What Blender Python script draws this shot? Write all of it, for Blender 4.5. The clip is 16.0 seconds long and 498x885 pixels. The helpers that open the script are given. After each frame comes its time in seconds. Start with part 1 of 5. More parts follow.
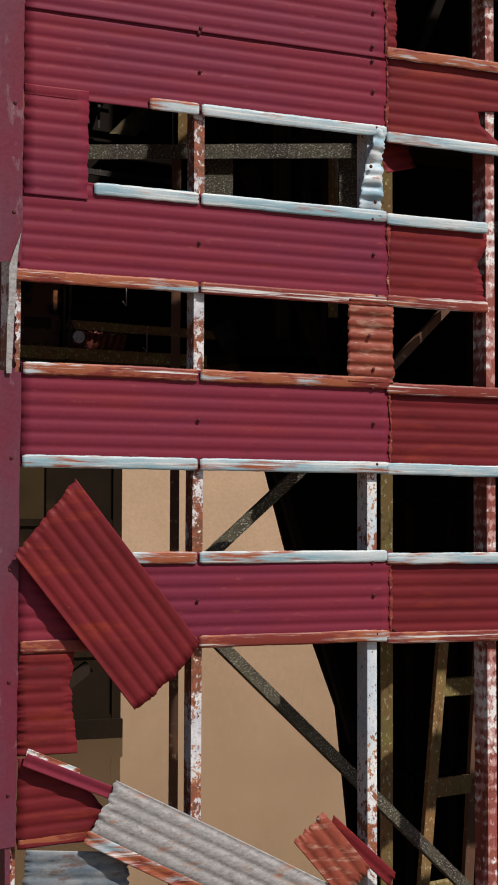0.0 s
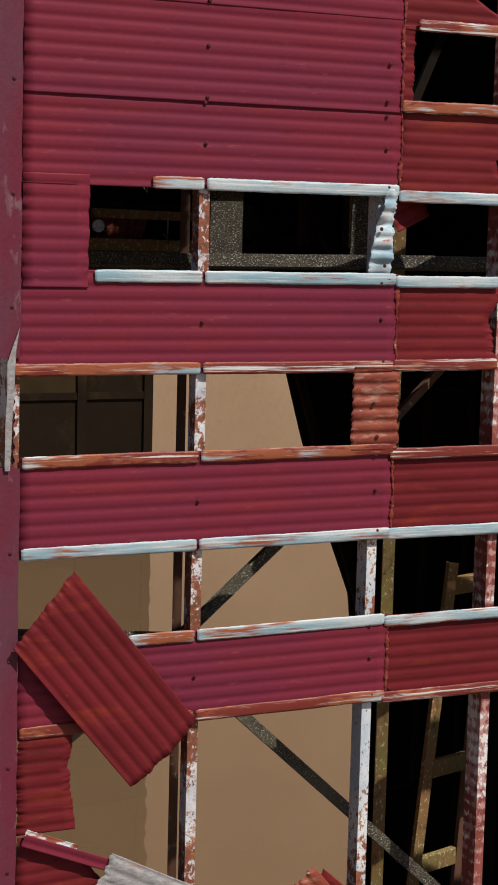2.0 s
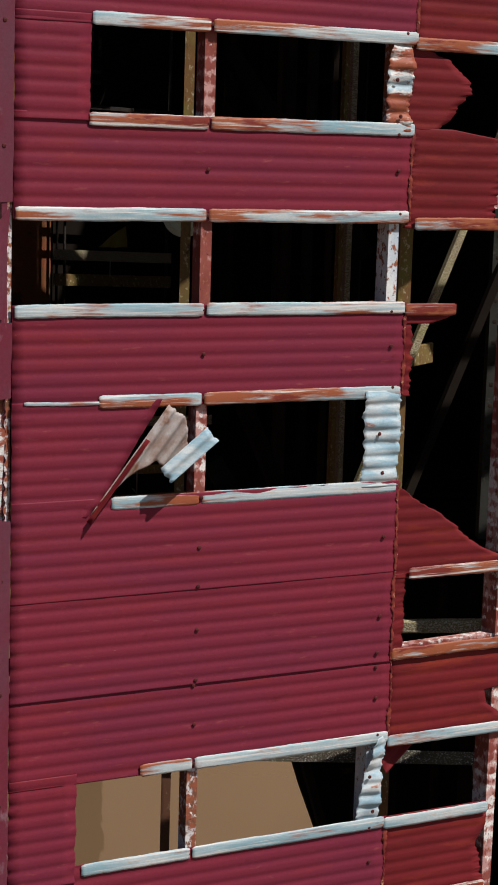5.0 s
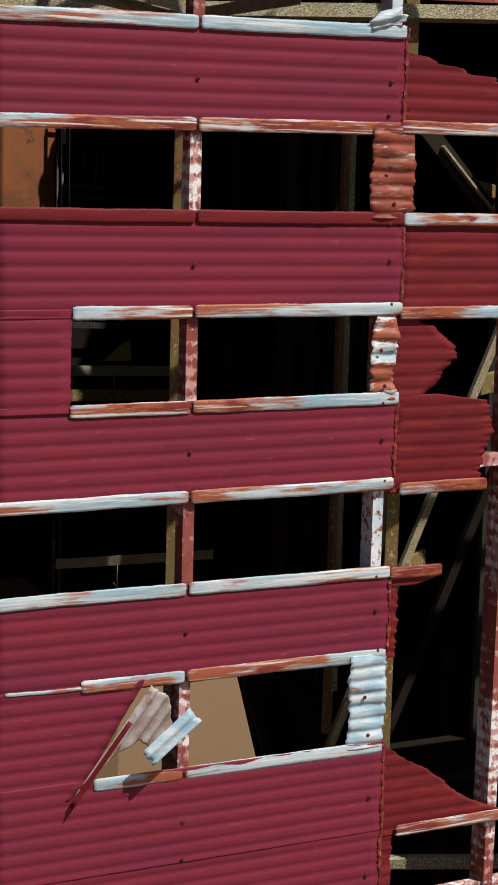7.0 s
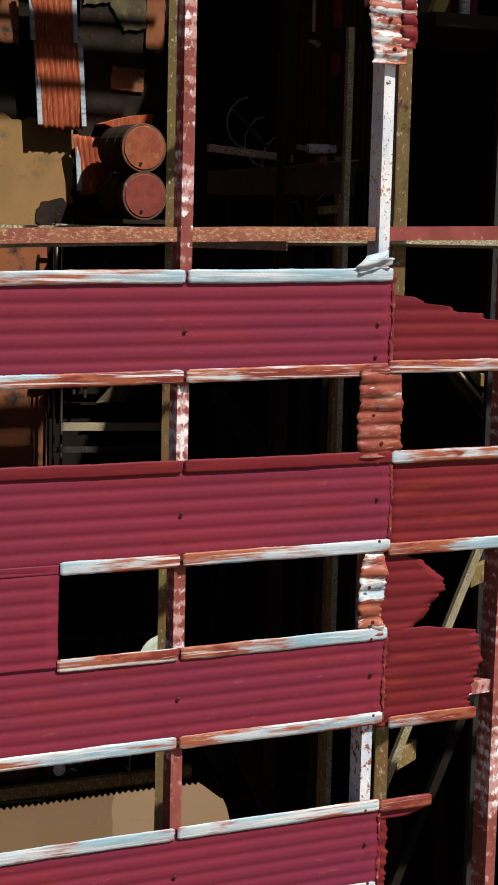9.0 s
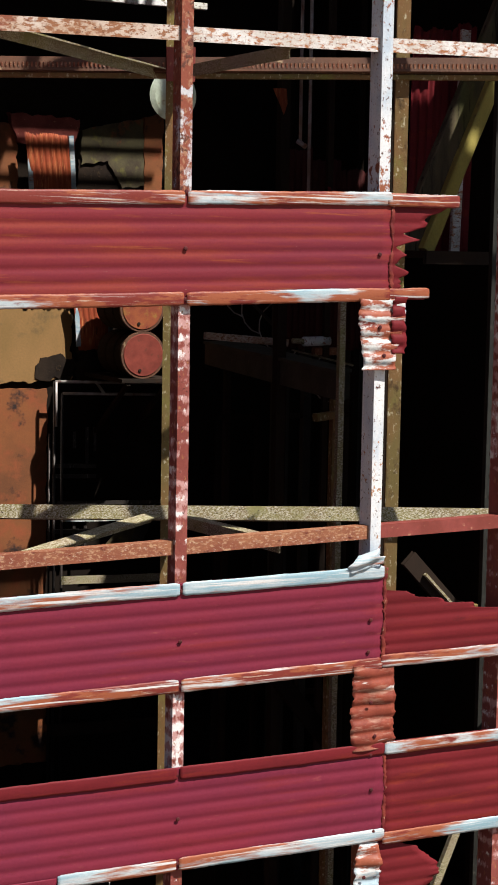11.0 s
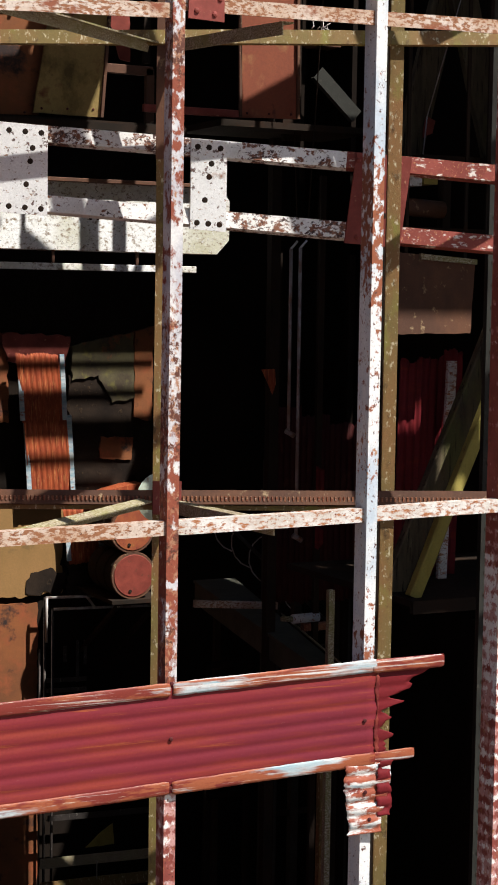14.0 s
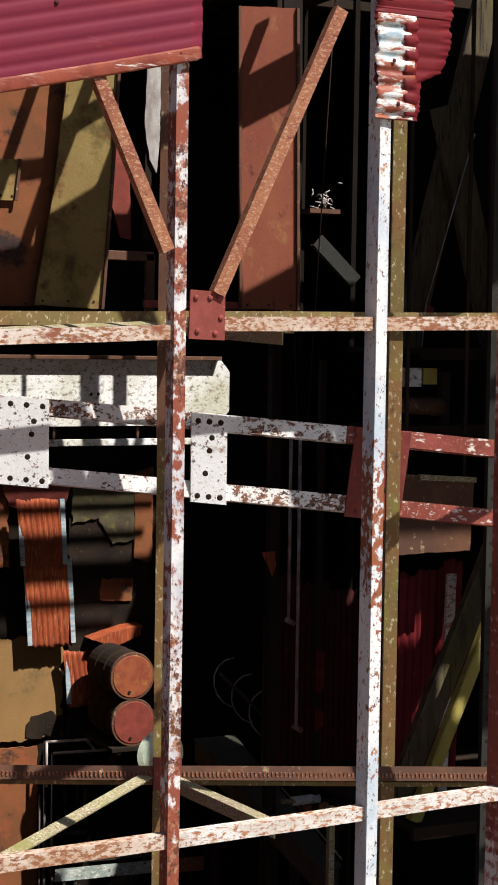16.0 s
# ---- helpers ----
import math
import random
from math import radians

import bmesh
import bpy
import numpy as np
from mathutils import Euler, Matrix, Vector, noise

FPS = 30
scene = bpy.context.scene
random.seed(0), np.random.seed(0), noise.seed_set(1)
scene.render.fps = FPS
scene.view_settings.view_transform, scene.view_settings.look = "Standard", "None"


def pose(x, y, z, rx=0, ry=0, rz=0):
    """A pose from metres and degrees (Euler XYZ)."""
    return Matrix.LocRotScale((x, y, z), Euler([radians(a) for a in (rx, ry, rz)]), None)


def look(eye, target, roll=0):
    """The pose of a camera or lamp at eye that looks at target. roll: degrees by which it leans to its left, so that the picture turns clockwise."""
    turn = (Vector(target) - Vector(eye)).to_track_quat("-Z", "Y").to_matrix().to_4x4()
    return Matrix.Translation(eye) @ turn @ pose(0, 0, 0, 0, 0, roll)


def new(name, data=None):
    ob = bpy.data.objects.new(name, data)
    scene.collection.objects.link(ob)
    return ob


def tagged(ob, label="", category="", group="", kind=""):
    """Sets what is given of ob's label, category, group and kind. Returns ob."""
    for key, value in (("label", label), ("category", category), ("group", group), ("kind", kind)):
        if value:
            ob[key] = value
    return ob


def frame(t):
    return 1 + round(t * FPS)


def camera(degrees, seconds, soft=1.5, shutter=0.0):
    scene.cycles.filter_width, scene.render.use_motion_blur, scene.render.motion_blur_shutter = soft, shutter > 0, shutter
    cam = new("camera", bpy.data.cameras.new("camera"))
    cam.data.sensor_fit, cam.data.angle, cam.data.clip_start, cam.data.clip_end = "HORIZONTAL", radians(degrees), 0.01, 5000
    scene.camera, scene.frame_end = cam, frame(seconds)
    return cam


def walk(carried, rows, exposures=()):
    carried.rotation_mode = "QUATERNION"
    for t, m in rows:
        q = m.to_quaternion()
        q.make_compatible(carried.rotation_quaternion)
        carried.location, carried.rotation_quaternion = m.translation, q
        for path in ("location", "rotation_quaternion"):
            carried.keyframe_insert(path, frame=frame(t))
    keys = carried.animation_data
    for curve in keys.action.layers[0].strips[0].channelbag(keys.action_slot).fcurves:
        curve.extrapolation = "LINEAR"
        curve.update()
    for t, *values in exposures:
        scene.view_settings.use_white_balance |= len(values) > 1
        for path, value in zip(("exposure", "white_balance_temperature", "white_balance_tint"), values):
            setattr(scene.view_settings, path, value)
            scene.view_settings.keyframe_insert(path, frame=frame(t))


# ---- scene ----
cam = camera(16.18, 16.0, 1.8)
PATH = [
    (0, (-3.111, -9.335, 5.329), (-2.233, -7.541, 5.440), 0.19),
    (0.5, (-3.050, -9.368, 5.872), (-2.185, -7.565, 5.901), 0.48),
    (1, (-2.970, -9.416, 6.451), (-2.123, -7.605, 6.390), 0.83),
    (1.5, (-2.913, -9.409, 7.048), (-2.076, -7.599, 6.894), 1.13),
    (2, (-2.904, -9.338, 7.611), (-2.066, -7.539, 7.371), 1.45),
    (2.5, (-2.926, -9.196, 8.183), (-2.078, -7.411, 7.871), 1.65),
    (3, (-2.946, -8.991, 8.867), (-2.082, -7.217, 8.544), 1.76),
    (3.5, (-2.965, -8.843, 9.607), (-2.087, -7.076, 9.280), 1.78),
    (4, (-2.962, -8.734, 10.228), (-2.077, -6.970, 9.903), 1.79),
    (4.5, (-2.942, -8.652, 10.770), (-2.056, -6.888, 10.447), 1.79),
    (4.7, (-2.924, -8.629, 10.970), (-2.038, -6.865, 10.649), 1.77),
    (6.8, (-2.672, -8.440, 12.594), (-1.801, -6.667, 12.277), 1.55),
    (7, (-2.645, -8.435, 12.721), (-1.778, -6.660, 12.406), 1.55),
    (7.5, (-2.572, -8.437, 12.981), (-1.714, -6.656, 12.678), 1.64),
    (8, (-2.547, -8.385, 13.280), (-1.687, -6.604, 12.983), 1.59),
    (8.5, (-2.538, -8.354, 13.553), (-1.673, -6.573, 13.268), 1.38),
    (9, (-2.566, -8.299, 13.792), (-1.692, -6.520, 13.526), 1.41),
    (9.2, (-2.571, -8.276, 13.934), (-1.694, -6.498, 13.670), 1.43),
    (11.5, (-2.532, -8.310, 15.539), (-1.658, -6.521, 15.343), 0.94),
    (12, (-2.506, -8.273, 15.958), (-1.631, -6.485, 15.765), 0.94),
    (12.5, (-2.492, -8.226, 16.365), (-1.613, -6.440, 16.174), 0.97),
    (13, (-2.489, -8.200, 16.759), (-1.607, -6.415, 16.572), 0.92),
    (13.5, (-2.482, -8.179, 17.093), (-1.599, -6.392, 16.923), 0.90),
    (14, (-2.475, -8.162, 17.470), (-1.593, -6.374, 17.310), 0.91),
    (14.5, (-2.471, -8.147, 17.839), (-1.589, -6.358, 17.689), 0.92),
    (15, (-2.470, -8.127, 18.208), (-1.589, -6.337, 18.066), 1.00),
    (15.5, (-2.469, -8.109, 18.567), (-1.587, -6.318, 18.433), 0.91),
    (16, (-2.470, -8.096, 18.894), (-1.587, -6.305, 18.776), 0.87),
]
walk(cam, [(t, look(eye, target, roll)) for t, eye, target, roll in PATH],
     [(0, 0.15), (3.5, 0.0), (7, 0.22), (9, 0.45), (12.5, 0.69), (16, 0.69)])

# ---- light ----
SUN_FROM = Vector((0.58, -1.0, 1.7)).normalized()
world = bpy.data.worlds.new("world")
scene.world = world
world.use_nodes = True
wn = world.node_tree
sky = wn.nodes.new("ShaderNodeTexSky")
sky.sky_type, sky.sun_disc = "NISHITA", False
sky.sun_elevation = math.asin(SUN_FROM.z)
sky.sun_rotation = math.atan2(SUN_FROM.x, SUN_FROM.y)
wn.links.new(sky.outputs[0], wn.nodes["Background"].inputs[0])
wn.nodes["Background"].inputs[1].default_value = 0.055
sun = new("sun", bpy.data.lights.new("sun", "SUN"))
sun.data.energy, sun.data.angle, sun.data.color = 5.0, radians(0.5), (1.0, 0.96, 0.9)
sun.matrix_basis = look(SUN_FROM * 60, (0, 0, 0))

# ---- materials ----


def surface(name, layers, rough=0.6, metal=0.0, bump=0.3, grain=60.0, rough_var=0.15, shine=0.22):
    """A weathered surface. layers: (colour, noise scale, stretch xyz, low, high) laid one over the other; the first has a colour and its variation alone.
    A layer may end with (scale, stretch, amount), a broad noise that gathers its spots into patches, and with the strength of bands at the pitch of the sheets."""
    m = bpy.data.materials.new(name)
    m.use_nodes = True
    n, l = m.node_tree.nodes, m.node_tree.links
    bsdf = n["Principled BSDF"]
    at = n.new("ShaderNodeTexCoord")
    info = n.new("ShaderNodeObjectInfo")
    shift = n.new("ShaderNodeVectorMath")
    shift.operation = "SCALE"
    shift.inputs[0].default_value = (13.7, 7.1, 3.3)
    l.new(info.outputs["Random"], shift.inputs["Scale"])
    place = n.new("ShaderNodeVectorMath")
    l.new(at.outputs["Object"], place.inputs[0])
    l.new(shift.outputs[0], place.inputs[1])

    def noise_at(scale, stretch, detail=6.0, rough_=0.6):
        mp = n.new("ShaderNodeMapping")
        mp.inputs["Scale"].default_value = stretch
        l.new(place.outputs[0], mp.inputs[0])
        t = n.new("ShaderNodeTexNoise")
        t.inputs["Scale"].default_value, t.inputs["Detail"].default_value = scale, detail
        t.inputs["Roughness"].default_value = rough_
        l.new(mp.outputs[0], t.inputs["Vector"])
        return t.outputs["Fac"]

    def spread(fac, lo, hi, a=0.0, b=1.0):
        r = n.new("ShaderNodeMapRange")
        r.inputs[1].default_value, r.inputs[2].default_value = lo, hi
        r.inputs[3].default_value, r.inputs[4].default_value = a, b
        l.new(fac, r.inputs[0])
        return r.outputs[0]

    (base, second), scale, stretch, lo, hi = layers[0]
    mix = n.new("ShaderNodeMix")
    mix.data_type = "RGBA"
    mix.inputs[6].default_value, mix.inputs[7].default_value = (*base, 1), (*second, 1)
    l.new(spread(noise_at(scale, stretch), lo, hi), mix.inputs[0])
    colour = mix.outputs[2]
    mask = None
    for col, scale, stretch, lo, hi, *more in layers[1:]:
        fac = noise_at(scale, stretch, 8.0, 0.65)
        if more:
            broad = noise_at(more[0][0], more[0][1], 3.0, 0.5)
            gather = n.new("ShaderNodeMath")
            gather.operation = "MULTIPLY_ADD"
            l.new(spread(broad, 0.0, 1.0, -0.5, 0.5), gather.inputs[0])
            gather.inputs[1].default_value = more[0][2]
            l.new(fac, gather.inputs[2])
            fac = gather.outputs[0]
        if len(more) > 1:
            wave = n.new("ShaderNodeTexWave")
            wave.wave_type, wave.bands_direction = "BANDS", "Z"
            wave.inputs["Scale"].default_value = 2 * math.pi / (20 * 0.0762)
            wave.inputs["Distortion"].default_value, wave.inputs["Detail Scale"].default_value = 0.8, 6.0
            l.new(at.outputs["Object"], wave.inputs["Vector"])
            stripe = n.new("ShaderNodeMath")
            stripe.operation = "MULTIPLY_ADD"
            l.new(spread(wave.outputs["Fac"], 0.0, 1.0, -0.5, 0.5), stripe.inputs[0])
            stripe.inputs[1].default_value = more[1]
            l.new(fac, stripe.inputs[2])
            fac = stripe.outputs[0]
        mix = n.new("ShaderNodeMix")
        mix.data_type = "RGBA"
        l.new(colour, mix.inputs[6])
        mix.inputs[7].default_value = (*col, 1)
        mask = spread(fac, lo, hi)
        l.new(mask, mix.inputs[0])
        colour = mix.outputs[2]
    # Fine grain over everything.
    fine = noise_at(grain, (1, 1, 1), 4.0, 0.7)
    hsv = n.new("ShaderNodeHueSaturation")
    l.new(colour, hsv.inputs["Color"])
    l.new(spread(fine, 0.25, 0.75, 0.86, 1.14), hsv.inputs["Value"])
    l.new(hsv.outputs[0], bsdf.inputs["Base Color"])
    l.new(spread(fine, 0.3, 0.7, rough - rough_var, rough + rough_var), bsdf.inputs["Roughness"])
    bsdf.inputs["Metallic"].default_value = metal
    bsdf.inputs["Specular IOR Level"].default_value = shine
    bp = n.new("ShaderNodeBump")
    bp.inputs["Strength"].default_value, bp.inputs["Distance"].default_value = bump, 0.004
    add = n.new("ShaderNodeMath")
    add.operation = "ADD"
    l.new(fine, add.inputs[0])
    if mask is not None:
        l.new(mask, add.inputs[1])
    l.new(add.outputs[0], bp.inputs["Height"])
    l.new(bp.outputs[0], bsdf.inputs["Normal"])
    return m


RUST, DARK_RUST = (0.30, 0.075, 0.025), (0.10, 0.03, 0.016)
PAINT = surface("red_paint", [(((0.172, 0.0186, 0.0330), (0.148, 0.0186, 0.0385)), 1.6, (0.5, 1, 1.0), 0.36, 0.64),
                              ((0.188, 0.021, 0.024), 3.0, (0.3, 1, 2.5), 0.54, 0.74), ((0.105, 0.012, 0.015), 8, (0.5, 1, 1.6), 0.62, 0.78), ((0.21, 0.040, 0.045), 26, (0.25, 1, 1.2), 0.62, 0.72), ((0.20, 0.045, 0.018), 6, (0.5, 1, 1.6), 0.69, 0.77),
                              ((0.28, 0.10, 0.10), 34, (0.5, 1, 1), 0.70, 0.78)], 0.6, 0, 0.10, 90, shine=0.12)
PAINT_OLD = surface("old_red_paint", [(((0.148, 0.0135, 0.0175), (0.112, 0.0105, 0.0135)), 2.2, (0.5, 1, 1.6), 0.35, 0.65),
                                      ((0.19, 0.024, 0.014), 4, (0.4, 1, 2.6), 0.54, 0.72), ((0.075, 0.012, 0.012), 8, (0.4, 1, 2.5), 0.60, 0.75),
                                      ((0.34, 0.17, 0.15), 40, (0.4, 1, 1), 0.71, 0.78)], 0.62, 0, 0.14, 90, shine=0.12)
PAINT_STREAKED = surface("rust_streaked_red_paint", [(((0.180, 0.0200, 0.0240), (0.152, 0.0190, 0.030)), 2.2, (0.5, 1, 1.0), 0.36, 0.64), ((0.205, 0.030, 0.022), 3.0, (0.35, 1, 4), 0.46, 0.62),
                                                    ((0.26, 0.060, 0.024), 5.5, (0.25, 1, 8), 0.60, 0.68), ((0.46, 0.30, 0.22), 30, (0.4, 1, 3), 0.68, 0.74)], 0.6, 0, 0.12, 90, shine=0.15)
PAINT_SIDE = surface("violet_red_paint", [(((0.135, 0.018, 0.034), (0.11, 0.036, 0.055)), 2.5, (1, 1, 0.5), 0.35, 0.65), ((0.25, 0.16, 0.18), 9, (1, 1, 0.4), 0.6, 0.75)], 0.5, 0, 0.12)
def lap_metal(name, low):
    """Bare zinc streaked along its length with rust; the lower the number, the more rust."""
    patch = (1.15, (1, 1, 0.4), 1.15)
    return surface(name, [(((0.22, 0.34, 0.39), (0.46, 0.49, 0.50)), 2.2, (0.8, 1, 7), 0.40, 0.62), ((0.60, 0.60, 0.58), 7, (0.30, 1, 14), 0.54, 0.66),
                          ((0.275, 0.078, 0.036), 6, (0.40, 1, 4.5), low, low + 0.12, patch), ((0.17, 0.028, 0.020), 9, (0.5, 1, 2.6), low + 0.20, low + 0.28, patch),
                          ((0.58, 0.56, 0.54), 3.2, (0.30, 1, 13), 0.565, 0.63), ((0.46, 0.33, 0.25), 34, (0.16, 1, 3.0), 0.61, 0.68)], 0.5, 0.0, 0.15, 120)


LAP_GALV = lap_metal("bare_zinc_lap", 0.56)
LAP_RUST = lap_metal("rusted_lap", 0.26)
LAP_MIX = lap_metal("half_rusted_lap", 0.40)
ZINC_RUST = surface("rusty_zinc", [(((0.30, 0.085, 0.045), (0.22, 0.055, 0.035)), 8, (0.8, 1, 2), 0.4, 0.6), ((0.60, 0.60, 0.58), 6, (0.7, 1, 2.4), 0.475, 0.535), ((0.33, 0.42, 0.47), 6, (0.7, 1, 2.4), 0.56, 0.62),
                                   ((0.16, 0.03, 0.02), 15, (0.8, 1, 1.5), 0.60, 0.68)], 0.5, 0.0, 0.35, 110)
RUST_SHEET = surface("orange_rust_sheet", [(((0.25, 0.055, 0.030), (0.16, 0.030, 0.018)), 8, (1, 1, 1), 0.35, 0.65), ((0.34, 0.17, 0.12), 9, (0.6, 1, 2.5), 0.53, 0.66), ((0.60, 0.56, 0.52), 7, (0.5, 1, 3.2), 0.63, 0.68)], 0.6, 0, 0.35, 110)
STREAKED = surface("streaked_orange_sheet", [(((0.36, 0.075, 0.026), (0.24, 0.045, 0.020)), 5, (1, 1, 0.6), 0.35, 0.65), ((0.52, 0.20, 0.075), 16, (3, 3, 0.22), 0.54, 0.66), ((0.10, 0.028, 0.015), 14, (3, 3, 0.25), 0.57, 0.68)], 0.7, 0, 0.3, 110)
WHITE_SHEET = surface("weathered_zinc", [(((0.24, 0.225, 0.22), (0.36, 0.34, 0.33)), 16, (1, 1, 3), 0.35, 0.65), ((0.36, 0.17, 0.10), 5, (1, 1, 4), 0.57, 0.7), ((0.20, 0.185, 0.185), 70, (0.7, 1, 1), 0.52, 0.66)], 0.6, 0, 0.3, 130)
BLUE_SHEET = surface("blue_grey_zinc", [(((0.075, 0.10, 0.125), (0.20, 0.205, 0.21)), 5, (1, 1, 3), 0.35, 0.65), ((0.10, 0.06, 0.05), 6, (1, 1, 3), 0.56, 0.68)], 0.5, 0, 0.25)
POST = surface("flaking_white_steel", [(((0.68, 0.66, 0.65), (0.46, 0.45, 0.48)), 6, (1, 1, 0.6), 0.4, 0.6), ((0.25, 0.075, 0.040), 26, (1.0, 1.0, 0.8), 0.49, 0.55, (2.6, (1, 1, 1), 0.95), 0.05), ((0.15, 0.062, 0.034), 34, (1, 1, 0.8), 0.54, 0.61, (2.6, (1, 1, 1), 0.6)),
                                       ((0.36, 0.16, 0.065), 40, (0.7, 0.7, 0.9), 0.60, 0.66, (1.7, (1, 1, 1), 0.6)), ((0.70, 0.67, 0.64), 60, (0.8, 0.8, 0.7), 0.60, 0.66), ((0.09, 0.032, 0.022), 60, (1, 1, 0.8), 0.61, 0.65)], 0.6, 0, 0.5, 80)
POST_WORN = surface("rust_eaten_white_steel", [(((0.66, 0.64, 0.62), (0.44, 0.43, 0.46)), 6, (1, 1, 0.6), 0.4, 0.6), ((0.23, 0.062, 0.036), 17, (1.0, 1.0, 0.7), 0.46, 0.53, (2.2, (1, 1, 1), 0.95), 0.05), ((0.34, 0.17, 0.10), 30, (1, 1, 0.8), 0.52, 0.60, (2.6, (1, 1, 1), 0.5)), ((0.11, 0.042, 0.028), 34, (1, 1, 0.8), 0.54, 0.61, (2.6, (1, 1, 1), 0.6))], 0.55, 0, 0.4, 80)
POST_RED = surface("red_lead_steel", [(((0.26, 0.070, 0.056), (0.19, 0.045, 0.034)), 5, (1, 1, 0.6), 0.4, 0.6), ((0.46, 0.25, 0.23), 18, (1.0, 1.0, 0.6), 0.49, 0.58, (1.6, (1, 1, 1), 0.8), 0.12), ((0.70, 0.66, 0.64), 24, (1.0, 1.0, 0.7), 0.585, 0.65, (1.6, (1, 1, 1), 0.8), 0.12),
                                      ((0.30, 0.12, 0.050), 40, (1, 1, 0.7), 0.58, 0.66), ((0.10, 0.030, 0.022), 55, (1, 1, 1), 0.62, 0.66)], 0.65, 0, 0.5, 80)
RAIL = surface("rusty_rail_steel", [(((0.28, 0.11, 0.055), (0.20, 0.060, 0.034)), 5, (0.6, 1, 1), 0.4, 0.6), ((0.42, 0.24, 0.14), 60, (0.6, 0.8, 1.2), 0.52, 0.64), ((0.50, 0.38, 0.30), 80, (0.5, 0.8, 1.2), 0.575, 0.68), ((0.13, 0.03, 0.02), 26, (0.6, 1, 1), 0.60, 0.68)], 0.65, 0, 0.5, 80)
RAIL_MIX = surface("speckled_rusty_rail", [(((0.56, 0.48, 0.42), (0.42, 0.28, 0.19)), 3, (0.6, 1, 1), 0.4, 0.6), ((0.25, 0.105, 0.050), 55, (0.5, 0.8, 1.1), 0.49, 0.57, (2.0, (1, 1, 1), 0.5)), ((0.23, 0.075, 0.040), 9, (0.5, 1, 1), 0.56, 0.64), ((0.12, 0.040, 0.026), 80, (0.7, 1, 1), 0.59, 0.66)], 0.65, 0, 0.5, 80)
RAIL_WHITE = surface("flaking_white_rail", [(((0.64, 0.61, 0.58), (0.50, 0.45, 0.40)), 6, (0.6, 1, 1), 0.4, 0.6), ((0.33, 0.13, 0.055), 42, (0.5, 0.8, 1.1), 0.50, 0.60), ((0.14, 0.035, 0.022), 70, (0.7, 1, 1), 0.58, 0.65), ((0.70, 0.67, 0.63), 60, (0.6, 1, 1), 0.60, 0.67)], 0.65, 0, 0.5, 80)
LICHEN = surface("lichened_steel", [(((0.16, 0.11, 0.05), (0.19, 0.16, 0.055)), 4, (1, 1, 1), 0.4, 0.6), ((0.54, 0.50, 0.40), 150, (0.45, 1, 1), 0.46, 0.62), ((0.22, 0.20, 0.08), 3, (1, 1, 1), 0.56, 0.66), ((0.04, 0.028, 0.018), 60, (0.7, 1, 1), 0.60, 0.66)], 0.7, 0, 0.5, 90)
SPECKLED = surface("speckled_dark_steel", [(((0.040, 0.030, 0.022), (0.07, 0.06, 0.035)), 4, (1, 1, 1), 0.4, 0.6), ((0.46, 0.44, 0.40), 140, (0.5, 1, 1), 0.54, 0.66)], 0.7, 0, 0.5, 90)
POST_WHITE = surface("clean_white_steel", [(((0.68, 0.67, 0.66), (0.44, 0.50, 0.56)), 4, (1, 1, 0.5), 0.42, 0.62), ((0.26, 0.085, 0.042), 26, (0.9, 0.9, 0.7), 0.58, 0.63, (1.0, (1, 1, 1), 0.9)), ((0.36, 0.18, 0.09), 34, (1, 1, 0.7), 0.61, 0.66, (0.9, (1, 1, 1), 0.4)), ((0.10, 0.045, 0.035), 45, (1, 1, 0.8), 0.61, 0.64)], 0.55, 0, 0.4, 80)
BROWN_ZINC = surface("brown_stained_zinc", [(((0.27, 0.19, 0.16), (0.38, 0.34, 0.33)), 8, (1, 1, 1), 0.4, 0.6), ((0.22, 0.10, 0.06), 7, (1, 1, 1), 0.55, 0.68)], 0.5, 0, 0.3)
OLIVE = surface("olive_steel", [(((0.17, 0.125, 0.045), (0.22, 0.115, 0.045)), 3, (1, 1, 0.5), 0.4, 0.6), ((0.20, 0.18, 0.045), 5, (1, 1, 0.6), 0.55, 0.68), ((0.50, 0.44, 0.29), 42, (1, 1, 0.6), 0.57, 0.65), ((0.08, 0.045, 0.02), 14, (1, 1, 0.6), 0.58, 0.70)], 0.65, 0, 0.5, 90)
BROWN = surface("brown_steel", [(((0.13, 0.06, 0.035), (0.09, 0.045, 0.03)), 4, (1, 1, 0.5), 0.4, 0.6), ((0.34, 0.24, 0.14), 14, (1, 1, 1), 0.60, 0.70)], 0.65, 0, 0.4, 90)
GIRDER = surface("white_plate_steel", [(((0.90, 0.90, 0.89), (0.84, 0.84, 0.83)), 4, (1, 1, 1), 0.4, 0.6), ((0.16, 0.11, 0.10), 30, (0.9, 0.9, 1.0), 0.60, 0.64, (4, (1, 1, 1), 0.35)), ((0.34, 0.20, 0.12), 50, (0.6, 0.6, 1), 0.60, 0.66), ((0.30, 0.12, 0.05), 5, (1, 1, 1), 0.62, 0.72)], 0.6, 0, 0.4, 80)
CHORD = surface("rust_flecked_white_steel", [(((0.84, 0.83, 0.81), (0.72, 0.70, 0.67)), 4, (1, 1, 1), 0.4, 0.6), ((0.20, 0.085, 0.05), 26, (0.8, 0.8, 1.0), 0.53, 0.58, (3.0, (1, 1, 1), 0.5)), ((0.07, 0.038, 0.033), 44, (0.8, 0.8, 1), 0.56, 0.61, (3.0, (1, 1, 1), 0.4)), ((0.70, 0.68, 0.64), 60, (1, 1, 1), 0.60, 0.66)], 0.6, 0, 0.4, 80)
